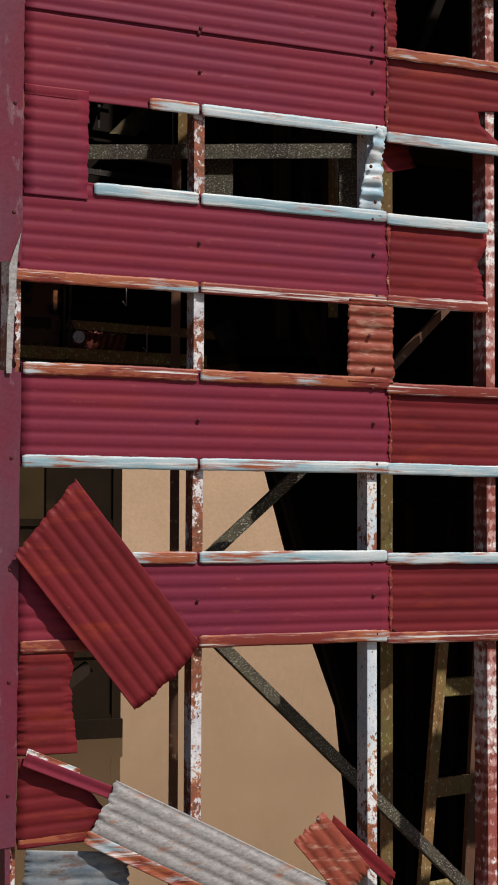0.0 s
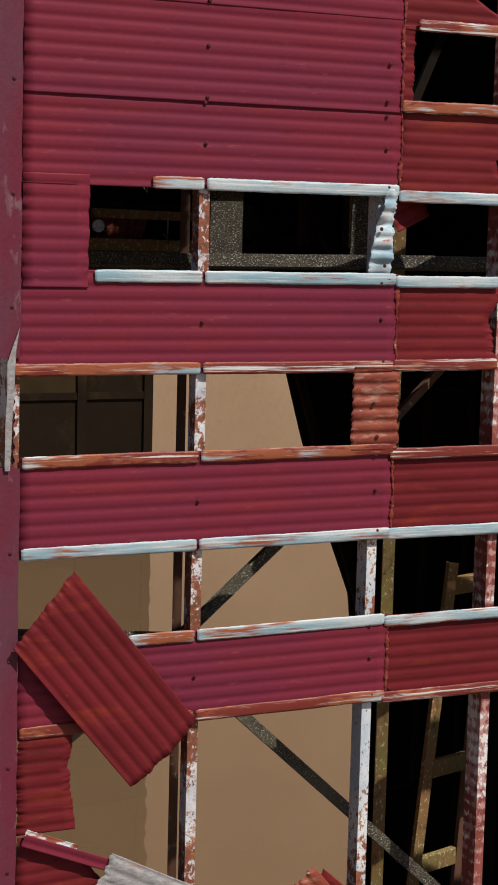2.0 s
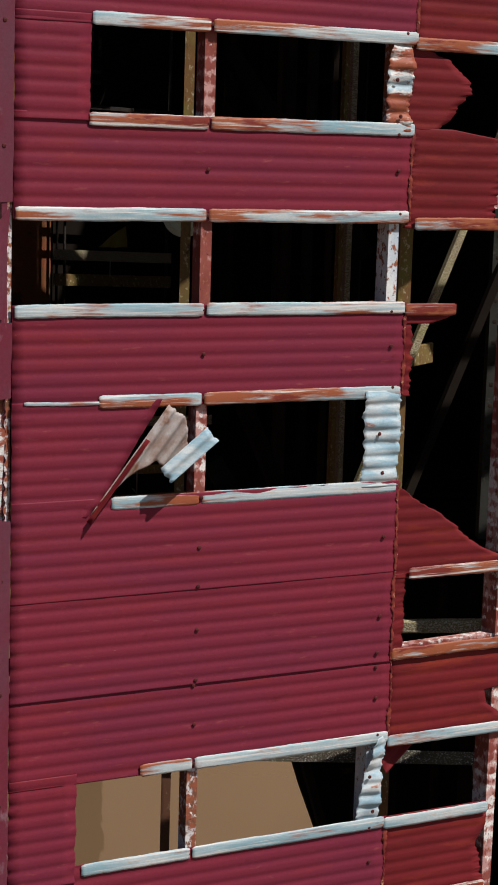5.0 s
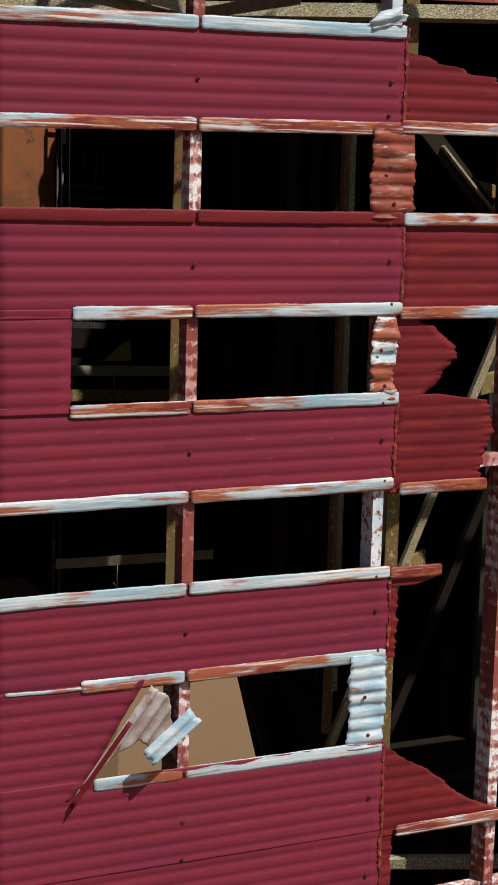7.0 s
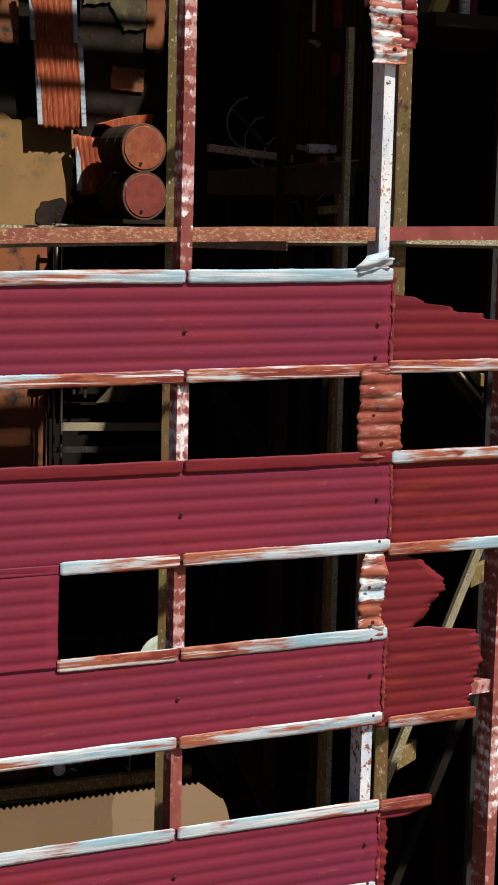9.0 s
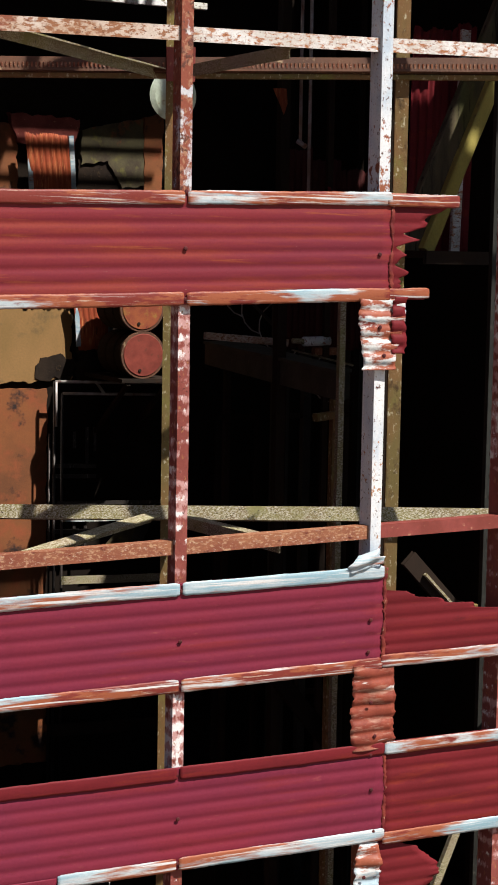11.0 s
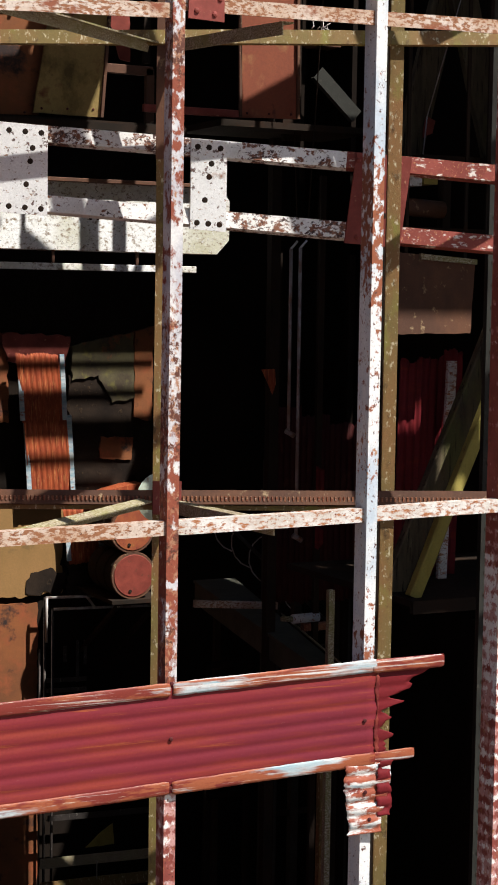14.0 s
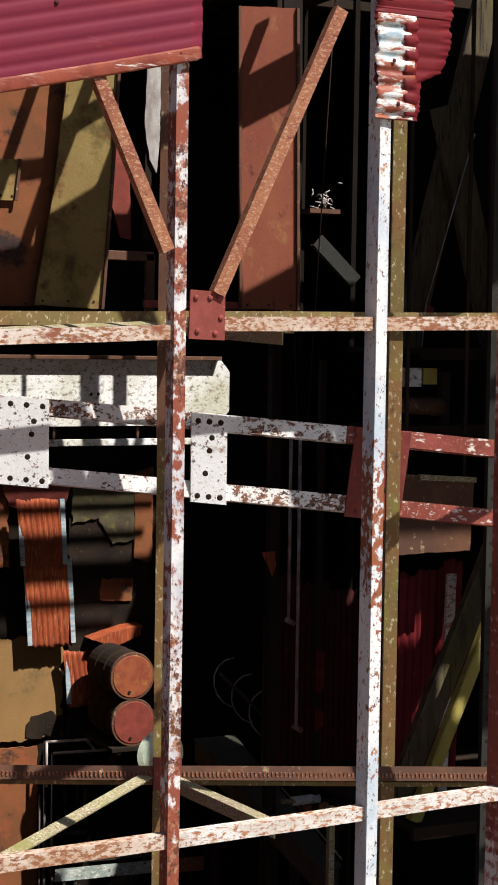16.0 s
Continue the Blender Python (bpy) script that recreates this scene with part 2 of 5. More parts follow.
RED_LEAD = surface("red_lead", [(((0.24, 0.055, 0.045), (0.18, 0.04, 0.03)), 5, (1, 1, 1), 0.4, 0.6), ((0.40, 0.2, 0.12), 22, (1, 1, 1), 0.62, 0.7)], 0.65, 0, 0.4)
GREY_BEAM = surface("grey_green_steel", [(((0.80, 0.80, 0.79), (0.46, 0.44, 0.30)), 1.1, (1, 1, 1), 0.42, 0.68), ((0.24, 0.18, 0.12), 24, (0.7, 1, 1), 0.52, 0.64), ((0.62, 0.62, 0.62), 40, (0.8, 1, 1), 0.57, 0.66), ((0.09, 0.07, 0.05), 34, (1, 1, 1), 0.60, 0.66)], 0.6, 0, 0.3)
# Rust-mottled steel whose near-black also stands for the unlit interior.
DARK = surface("shade_dark_rusted_steel", [(((0.020, 0.016, 0.013), (0.034, 0.022, 0.016)), 2, (1, 1, 0.6), 0.35, 0.65), ((0.035, 0.017, 0.010), 5, (1, 1, 1), 0.56, 0.7)], 0.8, 0, 0.4, shine=0.06)
# Steel coloured near black to stand in for the unlit interior.
BLACK = surface("unlit_black_steel", [(((0.012, 0.0095, 0.008), (0.018, 0.013, 0.010)), 1.5, (1, 1, 0.6), 0.35, 0.65)], 0.9, 0, 0.3, shine=0.02)
PIPE = surface("dark_worn_pipe", [(((0.035, 0.03, 0.028), (0.06, 0.05, 0.045)), 6, (1, 1, 0.6), 0.4, 0.6), ((0.22, 0.2, 0.18), 30, (1, 1, 0.3), 0.60, 0.68)], 0.45, 0.3, 0.3)
DRUM_ORANGE = surface("orange_rusted_lid", [(((0.30, 0.085, 0.035), (0.22, 0.05, 0.03)), 6, (1, 1, 1), 0.38, 0.62), ((0.30, 0.15, 0.04), 9, (1, 1, 1), 0.55, 0.68), ((0.05, 0.02, 0.015), 22, (1, 1, 1), 0.63, 0.7)], 0.65, 0, 0.3)
DRUM_RED = surface("red_rusted_lid", [(((0.24, 0.050, 0.035), (0.17, 0.035, 0.025)), 6, (1, 1, 1), 0.38, 0.62), ((0.11, 0.04, 0.025), 14, (1, 1, 1), 0.58, 0.7)], 0.65, 0, 0.3)
CHORD_RED = surface("flecked_red_lead", [(((0.26, 0.060, 0.045), (0.19, 0.042, 0.03)), 5, (1, 1, 1), 0.4, 0.6), ((0.66, 0.60, 0.55), 26, (0.5, 0.5, 1.1), 0.565, 0.62), ((0.36, 0.16, 0.08), 60, (1, 1, 1), 0.58, 0.66)], 0.65, 0, 0.4)
BLUE_ZINC = surface("pale_blue_zinc", [(((0.25, 0.37, 0.44), (0.50, 0.53, 0.54)), 7, (0.6, 1, 2.5), 0.40, 0.60), ((0.30, 0.12, 0.07), 6, (0.7, 1, 2.0), 0.585, 0.64)], 0.45, 0, 0.25, 110)
PANEL = surface("orange_brown_plate", [(((0.24, 0.085, 0.032), (0.15, 0.058, 0.026)), 1.4, (1, 1, 1), 0.35, 0.65), ((0.26, 0.075, 0.032), 3, (1, 1, 1), 0.50, 0.64), ((0.035, 0.022, 0.02), 2.4, (1, 1, 1), 0.55, 0.64)], 0.8, 0, 0.4, 40)
RED_PANEL = surface("red_brown_panel", [(((0.30, 0.095, 0.050), (0.23, 0.065, 0.04)), 1.6, (1, 1, 0.6), 0.35, 0.65), ((0.34, 0.15, 0.07), 4, (1, 1, 0.7), 0.56, 0.68), ((0.12, 0.04, 0.03), 9, (1, 1, 0.6), 0.6, 0.7)], 0.75, 0, 0.3, 40)
TAN = surface("tan_plate", [(((0.30, 0.165, 0.065), (0.23, 0.135, 0.05)), 1.3, (1, 1, 0.6), 0.35, 0.65), ((0.15, 0.10, 0.045), 3, (1, 1, 1), 0.56, 0.68)], 0.8, 0, 0.3, 40)
OLIVE_TAN = surface("stained_olive_tan_plate", [(((0.34, 0.245, 0.090), (0.25, 0.165, 0.060)), 1.5, (1, 1, 0.7), 0.36, 0.64), ((0.12, 0.085, 0.028), 2.2, (1, 1, 0.8), 0.52, 0.64), ((0.17, 0.065, 0.030), 3.2, (1, 1, 0.9), 0.57, 0.67), ((0.035, 0.026, 0.016), 7, (1, 1, 0.7), 0.62, 0.70)], 0.8, 0, 0.5, 40)
RUBBLE = surface("dark_caked_mud", [(((0.032, 0.022, 0.016), (0.016, 0.012, 0.010)), 3, (1, 1, 1), 0.35, 0.65), ((0.055, 0.036, 0.022), 12, (1, 1, 1), 0.58, 0.7)], 0.9, 0, 1.0, 25, shine=0.05)
MOSSY = surface("mossy_mottled_plate", [(((0.10, 0.085, 0.045), (0.055, 0.040, 0.028)), 3, (1, 1, 1), 0.38, 0.62), ((0.13, 0.115, 0.04), 7, (1, 1, 1), 0.55, 0.66), ((0.22, 0.075, 0.03), 2.2, (1, 1, 1), 0.60, 0.68)], 0.9, 0, 0.7, 30)
GREEN_DISC = surface("pale_green_enamel", [(((0.42, 0.47, 0.38), (0.34, 0.38, 0.28)), 6, (1, 1, 1), 0.4, 0.6), ((0.2, 0.10, 0.05), 12, (1, 1, 1), 0.62, 0.72)], 0.4, 0, 0.2)
WOOD = surface("weathered_timber", [(((0.125, 0.100, 0.062), (0.065, 0.052, 0.036)), 7, (1.5, 1.5, 0.3), 0.35, 0.65), ((0.105, 0.100, 0.042), 2.5, (1, 1, 0.5), 0.54, 0.64), ((0.10, 0.045, 0.026), 4, (1.2, 1.2, 0.4), 0.60, 0.68), ((0.028, 0.022, 0.017), 22, (1.5, 1.5, 0.12), 0.55, 0.64)], 0.9, 0, 0.6, shine=0.05)
YELLOW_WOOD = surface("mossy_yellow_timber", [(((0.34, 0.28, 0.075), (0.25, 0.20, 0.05)), 5, (1, 1, 0.3), 0.35, 0.65), ((0.12, 0.09, 0.04), 6, (1, 1, 0.5), 0.58, 0.68)], 0.85, 0, 0.5)
# Grey steel darkened in its colour so it stays dim inside.
WALK = surface("shade_dimmed_grey_steel", [(((0.036, 0.036, 0.031), (0.025, 0.024, 0.021)), 3, (1, 1, 1), 0.38, 0.62), ((0.06, 0.055, 0.045), 18, (1, 1, 1), 0.60, 0.70)], 0.7, 0, 0.4, 60, shine=0.15)
WALK_PLATE = surface("olive_grey_plate", [(((0.105, 0.105, 0.082), (0.075, 0.075, 0.060)), 2, (1, 1, 1), 0.38, 0.62), ((0.15, 0.14, 0.10), 14, (1, 1, 1), 0.60, 0.70)], 0.8, 0, 0.4, 60, shine=0.1)
# Red paint with deep shade put into its colour.
SHADE_RED = surface("shade_darkened_red_paint", [(((0.060, 0.013, 0.012), (0.040, 0.010, 0.010)), 3, (1, 1, 0.6), 0.38, 0.62), ((0.085, 0.024, 0.018), 9, (1, 1, 0.5), 0.58, 0.7)], 0.7, 0, 0.3, shine=0.1)
STEEL = surface("worn_bright_steel", [(((0.50, 0.47, 0.45), (0.30, 0.26, 0.24)), 9, (1, 1, 0.4), 0.38, 0.62), ((0.20, 0.10, 0.07), 14, (1, 1, 0.3), 0.58, 0.66)], 0.4, 0.2, 0.2)
PALE_GREEN = surface("pale_green_flaking_steel", [(((0.42, 0.48, 0.44), (0.26, 0.30, 0.27)), 6, (0.5, 1, 1), 0.38, 0.62), ((0.60, 0.58, 0.52), 26, (0.5, 1, 1), 0.52, 0.60), ((0.10, 0.07, 0.05), 24, (0.5, 1, 1), 0.56, 0.63)], 0.6, 0, 0.4)
EARTH = surface("laterite_earth", [(((0.30, 0.198, 0.125), (0.26, 0.17, 0.105)), 0.12, (1, 1, 1), 0.35, 0.65), ((0.28, 0.175, 0.10), 0.5, (1, 1, 1), 0.56, 0.7)], 0.95, 0, 0.6, 3)


def water_surface():
    m = bpy.data.materials.new("muddy_water")
    m.use_nodes = True
    n, l = m.node_tree.nodes, m.node_tree.links
    b = n["Principled BSDF"]
    b.inputs["Base Color"].default_value = (0.126, 0.077, 0.041, 1)
    b.inputs["Roughness"].default_value = 0.025
    b.inputs["IOR"].default_value = 1.65
    b.inputs["Specular IOR Level"].default_value = 0.5
    at = n.new("ShaderNodeTexCoord")
    mp = n.new("ShaderNodeMapping")
    mp.inputs["Scale"].default_value = (1.6, 0.6, 1)
    t = n.new("ShaderNodeTexNoise")
    t.inputs["Scale"].default_value, t.inputs["Detail"].default_value = 0.55, 2
    bp = n.new("ShaderNodeBump")
    bp.inputs["Strength"].default_value, bp.inputs["Distance"].default_value = 0.25, 0.03
    l.new(at.outputs["Object"], mp.inputs[0])
    l.new(mp.outputs[0], t.inputs["Vector"])
    l.new(t.outputs["Fac"], bp.inputs["Height"])
    l.new(bp.outputs[0], b.inputs["Normal"])
    return m


WATER = water_surface()

# ---- builders ----


def empty(name, at, label="", category="", group="", kind=""):
    ob = new(name)
    ob.location = at
    return tagged(ob, label, category, group, kind)


def link_mesh(name, verts, faces, material, parent=None, label="", smooth=False):
    me = bpy.data.meshes.new(name)
    me.from_pydata(verts, [], faces)
    me.materials.append(material)
    if smooth:
        me.polygons.foreach_set("use_smooth", [True] * len(me.polygons))
    me.update()
    ob = new(name, me)
    if parent is not None:
        ob.parent = parent
        up, m = parent, Matrix.Identity(4)
        while up is not None:
            m = up.matrix_basis.copy() @ m if up.parent is None else up.matrix_parent_inverse @ up.matrix_basis @ m
            up = up.parent
        ob.matrix_parent_inverse = m.inverted()
    if label:
        tagged(ob, label)
    return ob


def jag(x, seed, amount):
    fine = 0.8 * noise.noise((x * 61.0, seed * 4.3, 2.9)) if amount > 0.011 else 0.0
    return amount * (noise.noise((x * 9.0, seed * 3.7, 1.3)) + 0.6 * noise.noise((x * 27.0, seed * 5.1, 7.7)) + fine)


def along(points, v):
    """The value at v on a chain of (v, value)."""
    if v <= points[0][0]:
        return points[0][1]
    for (a, p), (b, q) in zip(points, points[1:]):
        if v <= b:
            return p + (q - p) * (v - a) / (b - a)
    return points[-1][1]


PITCH, RIDGE = 0.0762, 0.0024


def corrugated(name, origin, u_axis, v_axis, length, width, material, parent=None, label="", left=None, right=None, tear=0.004, seed=0.0,
               bend=None, phase=0.0, step=0.07, ridge=RIDGE, shear=0.0, thick=0.0016, top=None):
    """A corrugated sheet with its waves along u. left, right: chains (v share, metres along u) for its ends. bend: a function of (u, v) that gives the lift off the sheet's plane.
    shear: rise across the whole length. top: a chain (u share, metres) that lowers the upper edge."""
    o, u, v = Vector(origin), Vector(u_axis).normalized(), Vector(v_axis).normalized()
    w = u.cross(v).normalized()
    left, right = left or [(0, 0.0), (1, 0.0)], right or [(0, length), (1, length)]
    rows = max(11, int(width / PITCH * 10) + 1)
    cols = max(3, int(length / step) + 1)
    front, back = [], []
    for j in range(rows):
        fv = j / (rows - 1)
        s = fv * width
        wave = 1 - 2 * (0.5 - 0.5 * math.cos(2 * math.pi * (s / PITCH + phase))) ** 1.8
        a = along(left, fv) + jag(s + 11, seed, tear)
        b = along(right, fv) + jag(s + 31, seed + 2, tear)
        for i in range(cols):
            uu = a + (b - a) * i / (cols - 1)
            sag = 0.004 * noise.noise((uu * 0.9 + seed, s * 1.7, seed)) + 0.0016 * noise.noise((uu * 6 + seed, s * 2.0, 3.1))
            lift = ridge * wave + sag + (bend(uu, s) if bend else 0.0)
            drop = along(top, uu / length) * fv if top else 0.0
            p = o + u * uu + v * (s - drop + shear * uu / length) + w * lift
            front.append(p)
            back.append(p - w * thick)
    n = len(front)
    verts = [tuple(p) for p in front + back]
    faces = []
    for j in range(rows - 1):
        for i in range(cols - 1):
            k = j * cols + i
            faces.append((k, k + 1, k + 1 + cols, k + cols))
            faces.append((n + k, n + k + cols, n + k + 1 + cols, n + k + 1))
    for i in range(cols - 1):
        for k, flip in ((i, False), ((rows - 1) * cols + i, True)):
            q = (k, n + k, n + k + 1, k + 1)
            faces.append(q[::-1] if flip else q)
    for j in range(rows - 1):
        for k, flip in ((j * cols, True), (j * cols + cols - 1, False)):
            q = (k, n + k, n + k + cols, k + cols)
            faces.append(q[::-1] if flip else q)
    return link_mesh(name, verts, faces, material, parent, label, True)


FRONT_U, FRONT_V = (1, 0, 0), (0, 0, 1)


def lap(parent, x0, x1, z0, z1, material, seed, label="", rise=0.0, y=-0.008):
    """The bare lap along a sheet's edge: one flattened corrugation with a nibbled rim, parted where a nail holds it."""
    if x0 < NX - 0.12 and x1 > NX + 0.12:
        lap(parent, x0, NX - 0.008, z0, z1, material, seed, label, rise, y)
        lap(parent, NX + 0.009, x1, z0 + rise * (NX + 0.009 - x0), z1 + rise * (NX + 0.009 - x0), material, seed + 0.7, label, rise, y)
        return
    cols = max(4, int((x1 - x0) / 0.02))
    rows = 7
    verts, faces = [], []
    for back in (0, 1):
        for j in range(rows):
            f = j / (rows - 1)
            for i in range(cols + 1):
                x = x0 + (x1 - x0) * i / cols
                edge = (jag(x * 0.35, seed, 0.0035) + 0.0022 * noise.noise((x * 70, seed, 4.0))) * (2 * abs(f - 0.5))
                taper = min(1.0, 0.80 + (x - x0) / 0.05, 0.82 + (x1 - x) / 0.04)
                z = z0 + (z1 - z0) * (0.5 + (f - 0.5) * taper) + edge + rise * (x - x0)
                bulge = 0.0050 * math.sin(math.pi * (0.08 + 0.86 * f)) ** 0.7 + 0.0012 * noise.noise((x * 5, seed, f * 2))
                verts.append((x, y - bulge + 0.002 * back, z))
    n, c = rows * (cols + 1), cols + 1
    for j in range(rows - 1):
        for i in range(cols):
            k = j * c + i
            faces.append((k, k + 1, k + 1 + c, k + c))
            faces.append((n + k, n + k + c, n + k + 1 + c, n + k + 1))
    for i in range(cols):
        faces.append((i, n + i, n + i + 1, i + 1))
        k = (rows - 1) * c + i
        faces.append((k, k + 1, n + k + 1, n + k))
    for j in range(rows - 1):
        k = j * c
        faces.append((k, k + c, n + k + c, n + k))
        k = j * c + cols
        faces.append((k, n + k, n + k + c, k + c))
    return link_mesh("lap_strip", verts, faces, material, parent, label, True)


NX = 1.125


def stud_mesh(radius, height, sides=8):
    """A domed bolt head, facing -y, at the origin."""
    verts = [(radius * math.cos(a), 0.0, radius * math.sin(a)) for a in [2 * math.pi * i / sides for i in range(sides)]]
    verts += [(0.75 * x, -0.7 * height, 0.75 * z) for x, _, z in verts[:sides]]
    verts.append((0, -height, 0))
    faces = [(i, (i + 1) % sides, sides + (i + 1) % sides, sides + i) for i in range(sides)]
    faces += [(sides + i, sides + (i + 1) % sides, 2 * sides) for i in range(sides)]
    me = bpy.data.meshes.new("stud")
    me.from_pydata(verts, [], faces)
    me.update()
    return me


NAIL_MESH, RIVET_MESH, HOLE_MESH = stud_mesh(0.0125, 0.006), stud_mesh(0.016, 0.012), stud_mesh(0.0185, 0.0025)
NAIL_STEEL = surface("rusted_nail", [(((0.055, 0.010, 0.011), (0.085, 0.014, 0.013)), 30, (1, 1, 1), 0.4, 0.6)], 0.7, 0, 0.3)
NAIL_MESH.materials.append(NAIL_STEEL)
RIVET_MESH.materials.append(RED_LEAD)
HOLE_MESH.materials.append(DARK)


def stud(name, mesh, at, parent, turn=0.0):
    ob = new(name, mesh)
    ob.parent = parent
    m, up = Matrix.Identity(4), parent
    while up is not None:
        m = up.matrix_basis.copy() @ m if up.parent is None else up.matrix_parent_inverse @ up.matrix_basis @ m
        up = up.parent
    ob.matrix_parent_inverse = m.inverted()
    ob.location = at
    ob.rotation_euler = (0, 0, turn)
    return ob


def section(kind, w, h, t):
    """Outlines across a bar: w sideways, h in depth, t thick; the front is at +h/2."""
    a, b = w / 2, h / 2
    if kind == "angle":
        return [(-a, b), (a, b), (a, b - t), (-a + t, b - t), (-a + t, -b), (-a, -b)]
    if kind == "channel":
        return [(-a, b), (a, b), (a, b - t), (-a + t, b - t), (-a + t, -b + t), (a, -b + t), (a, -b), (-a, -b)]
    if kind == "tee":
        return [(-a, b), (a, b), (a, b - t), (t / 2, b - t), (t / 2, -b), (-t / 2, -b), (-t / 2, b - t), (-a, b - t)]
    if kind == "round":
        return [(a * math.cos(x), b * math.sin(x)) for x in [2 * math.pi * i / 10 for i in range(10)]]
    e = min(w, h) * 0.12
    return [(-a + e, b), (a - e, b), (a, b - e), (a, -b + e), (a - e, -b), (-a + e, -b), (-a, -b + e), (-a, b - e)]


def bar(name, p0, p1, w, h, material, parent=None, kind="box", t=0.008, face=(0, -1, 0), label="", wobble=0.0, seed=0.0):
    """A bar from p0 to p1; its front looks to face."""
    p0, p1 = Vector(p0), Vector(p1)
    d = (p1 - p0)
    n = max(1, int(d.length / 0.35)) if wobble else 1
    axis = d.normalized()
    front = Vector(face)
    front = (front - axis * front.dot(axis)).normalized()
    side = axis.cross(front).normalized()
    if abs(side.x) > 1e-6 and side.x < 0 or abs(side.x) <= 1e-6 and side.z > 0:
        side = -side
    prof = section(kind, w, h, t)
    c = len(prof)
    verts, faces = [], []
    for i in range(n + 1):
        f = i / n
        p = p0 + d * f
        if wobble:
            p = p + side * wobble * noise.noise((f * 4, seed, 1)) + front * wobble * noise.noise((f * 4, seed, 9))
        verts += [tuple(p + side * a + front * b) for a, b in prof]
    flip = side.cross(front).dot(axis) < 0
    for i in range(n):
        for k in range(c):
            q = (i * c + k, i * c + (k + 1) % c, (i + 1) * c + (k + 1) % c, (i + 1) * c + k)
            faces.append(q if not flip else q[::-1])
    a, b = tuple(range(c)), tuple(range(n * c, (n + 1) * c))
    faces += [a[::-1], b] if not flip else [a, b[::-1]]
    return link_mesh(name, verts, faces, material, parent, label, kind == "round")


def plate(name, corners, y, thick, material, parent=None, label="", ragged=0.0, seed=0.0):
    """A flat plate facing -y with the given (x, z) corners, anticlockwise as seen; ragged edges if asked."""
    pts = []
    k = len(corners)
    for i in range(k):
        (xa, za), (xb, zb) = corners[i], corners[(i + 1) % k]
        steps = max(1, int(math.hypot(xb - xa, zb - za) / 0.05)) if ragged else 1
        for s in range(steps):
            f = s / steps
            x, z = xa + (xb - xa) * f, za + (zb - za) * f
            if ragged and s:
                x, z = x + ragged * noise.noise((x * 8, z * 8, seed)), z + ragged * noise.noise((x * 8, z * 8, seed + 5))
            pts.append((x, z))
    n = len(pts)
    at = y if callable(y) else (lambda x: y)
    verts = [(x, at(x), z) for x, z in pts] + [(x, at(x) + thick, z) for x, z in pts]
    faces = [tuple(range(n)), tuple(range(2 * n - 1, n - 1, -1))]
    faces += [((i + 1) % n, i, n + i, n + (i + 1) % n) for i in range(n)]
    return link_mesh(name, verts, faces, material, parent, label)


def slab(name, x0, x1, y0, y1, z0, z1, material, parent=None, label=""):
    v = [(x, y, z) for z in (z0, z1) for y in (y0, y1) for x in (x0, x1)]
    f = [(0, 2, 3, 1), (4, 5, 7, 6), (0, 1, 5, 4), (2, 6, 7, 3), (0, 4, 6, 2), (1, 3, 7, 5)]
    return link_mesh(name, v, f, material, parent, label)


# ---- ground, water, far bank ----
def lake():
    tagged(slab("water", -900, 900, -900, 900, -3.4, -3.0, WATER), "calm opaque brown mining-pond water under the building", "water", kind="structure")
    # Bank drawn up into a tall hillside so the pond reflects tan.
    bank = []
    faces = []
    nx, ny = 80, 10
    for j in range(ny + 1):
        f = j / ny
        for i in range(nx + 1):
            x = -260 + 620 * i / nx
            near = max(0.0, min(1.0, (26 - x) / 6))
            y = 125 - 10 * near + 34 * f + (9 - 7 * near) * noise.noise((x * 0.02, 3, f))
            z = -3.6 + 80 * f ** 0.85 + (1.6 * noise.noise((x * 0.05, f * 5, 2)) if f else 0)
            bank.append((x, y, z))
    for j in range(ny):
        for i in range(nx):
            k = j * (nx + 1) + i
            faces.append((k, k + 1, k + nx + 2, k + nx + 1))
    tagged(link_mesh("ground", bank, faces, EARTH, None, "", True), "bare brown laterite bank beyond the pond, raised high to reflect tan", "ground", kind="structure")


lake()
hull = empty("hull", (4.5, 2.7, -3.2), "flat dark steel pontoon afloat under the building", "hull", kind="structure")
slab("deck", -0.4, 9.5, -0.2, 5.6, -2.86, -2.80, DARK, hull)
slab("side", -0.35, 9.45, -0.15, 5.55, -3.3, -2.86, DARK, hull)

# ---- the front cladding ----
wall = empty("wall_front", (1.5, 0, 3.0), "derelict red corrugated iron wall with rows of missing sheets", "wall", kind="structure")
XL, XS, XR = 0.035, 2.40, 3.42
serial = [0]


def clad(x0, x1, z0, z1, material=PAINT, rise=0.0, bottom=None, crown=None, bottom_x=None, crown_x=None, left=None, right=None, tear=0.004, nails=(), y=0.0, label="",
         bend=None, top=None):
    """A sheet of the front, with the bare laps along its lower and upper edges and its nails."""
    serial[0] += 1
    s = serial[0]
    ob = corrugated("sheet", (x0, y, z0), FRONT_U, FRONT_V, x1 - x0, z1 - z0, material, wall, label, left, right, tear, s * 1.37, bend, 0.0, 0.07, RIDGE, rise * (x1 - x0), top=top)
    if bottom:
        a, b = bottom_x or (x0 + 0.01, x1 - 0.012)
        lap(ob, a, b, z0 - 0.006 + rise * (a - x0), z0 + 0.066 + rise * (a - x0), bottom, s * 2.1, "", rise)
    if crown:
        a, b = crown_x or (x0 + 0.01, x1 - 0.012)
        lap(ob, a, b, z1 - 0.068 + rise * (a - x0), z1 + 0.004 + rise * (a - x0), crown, s * 3.3, "", rise)
    for x, z in nails:
        stud("nail", NAIL_MESH, (x, y - 0.008, z), ob)
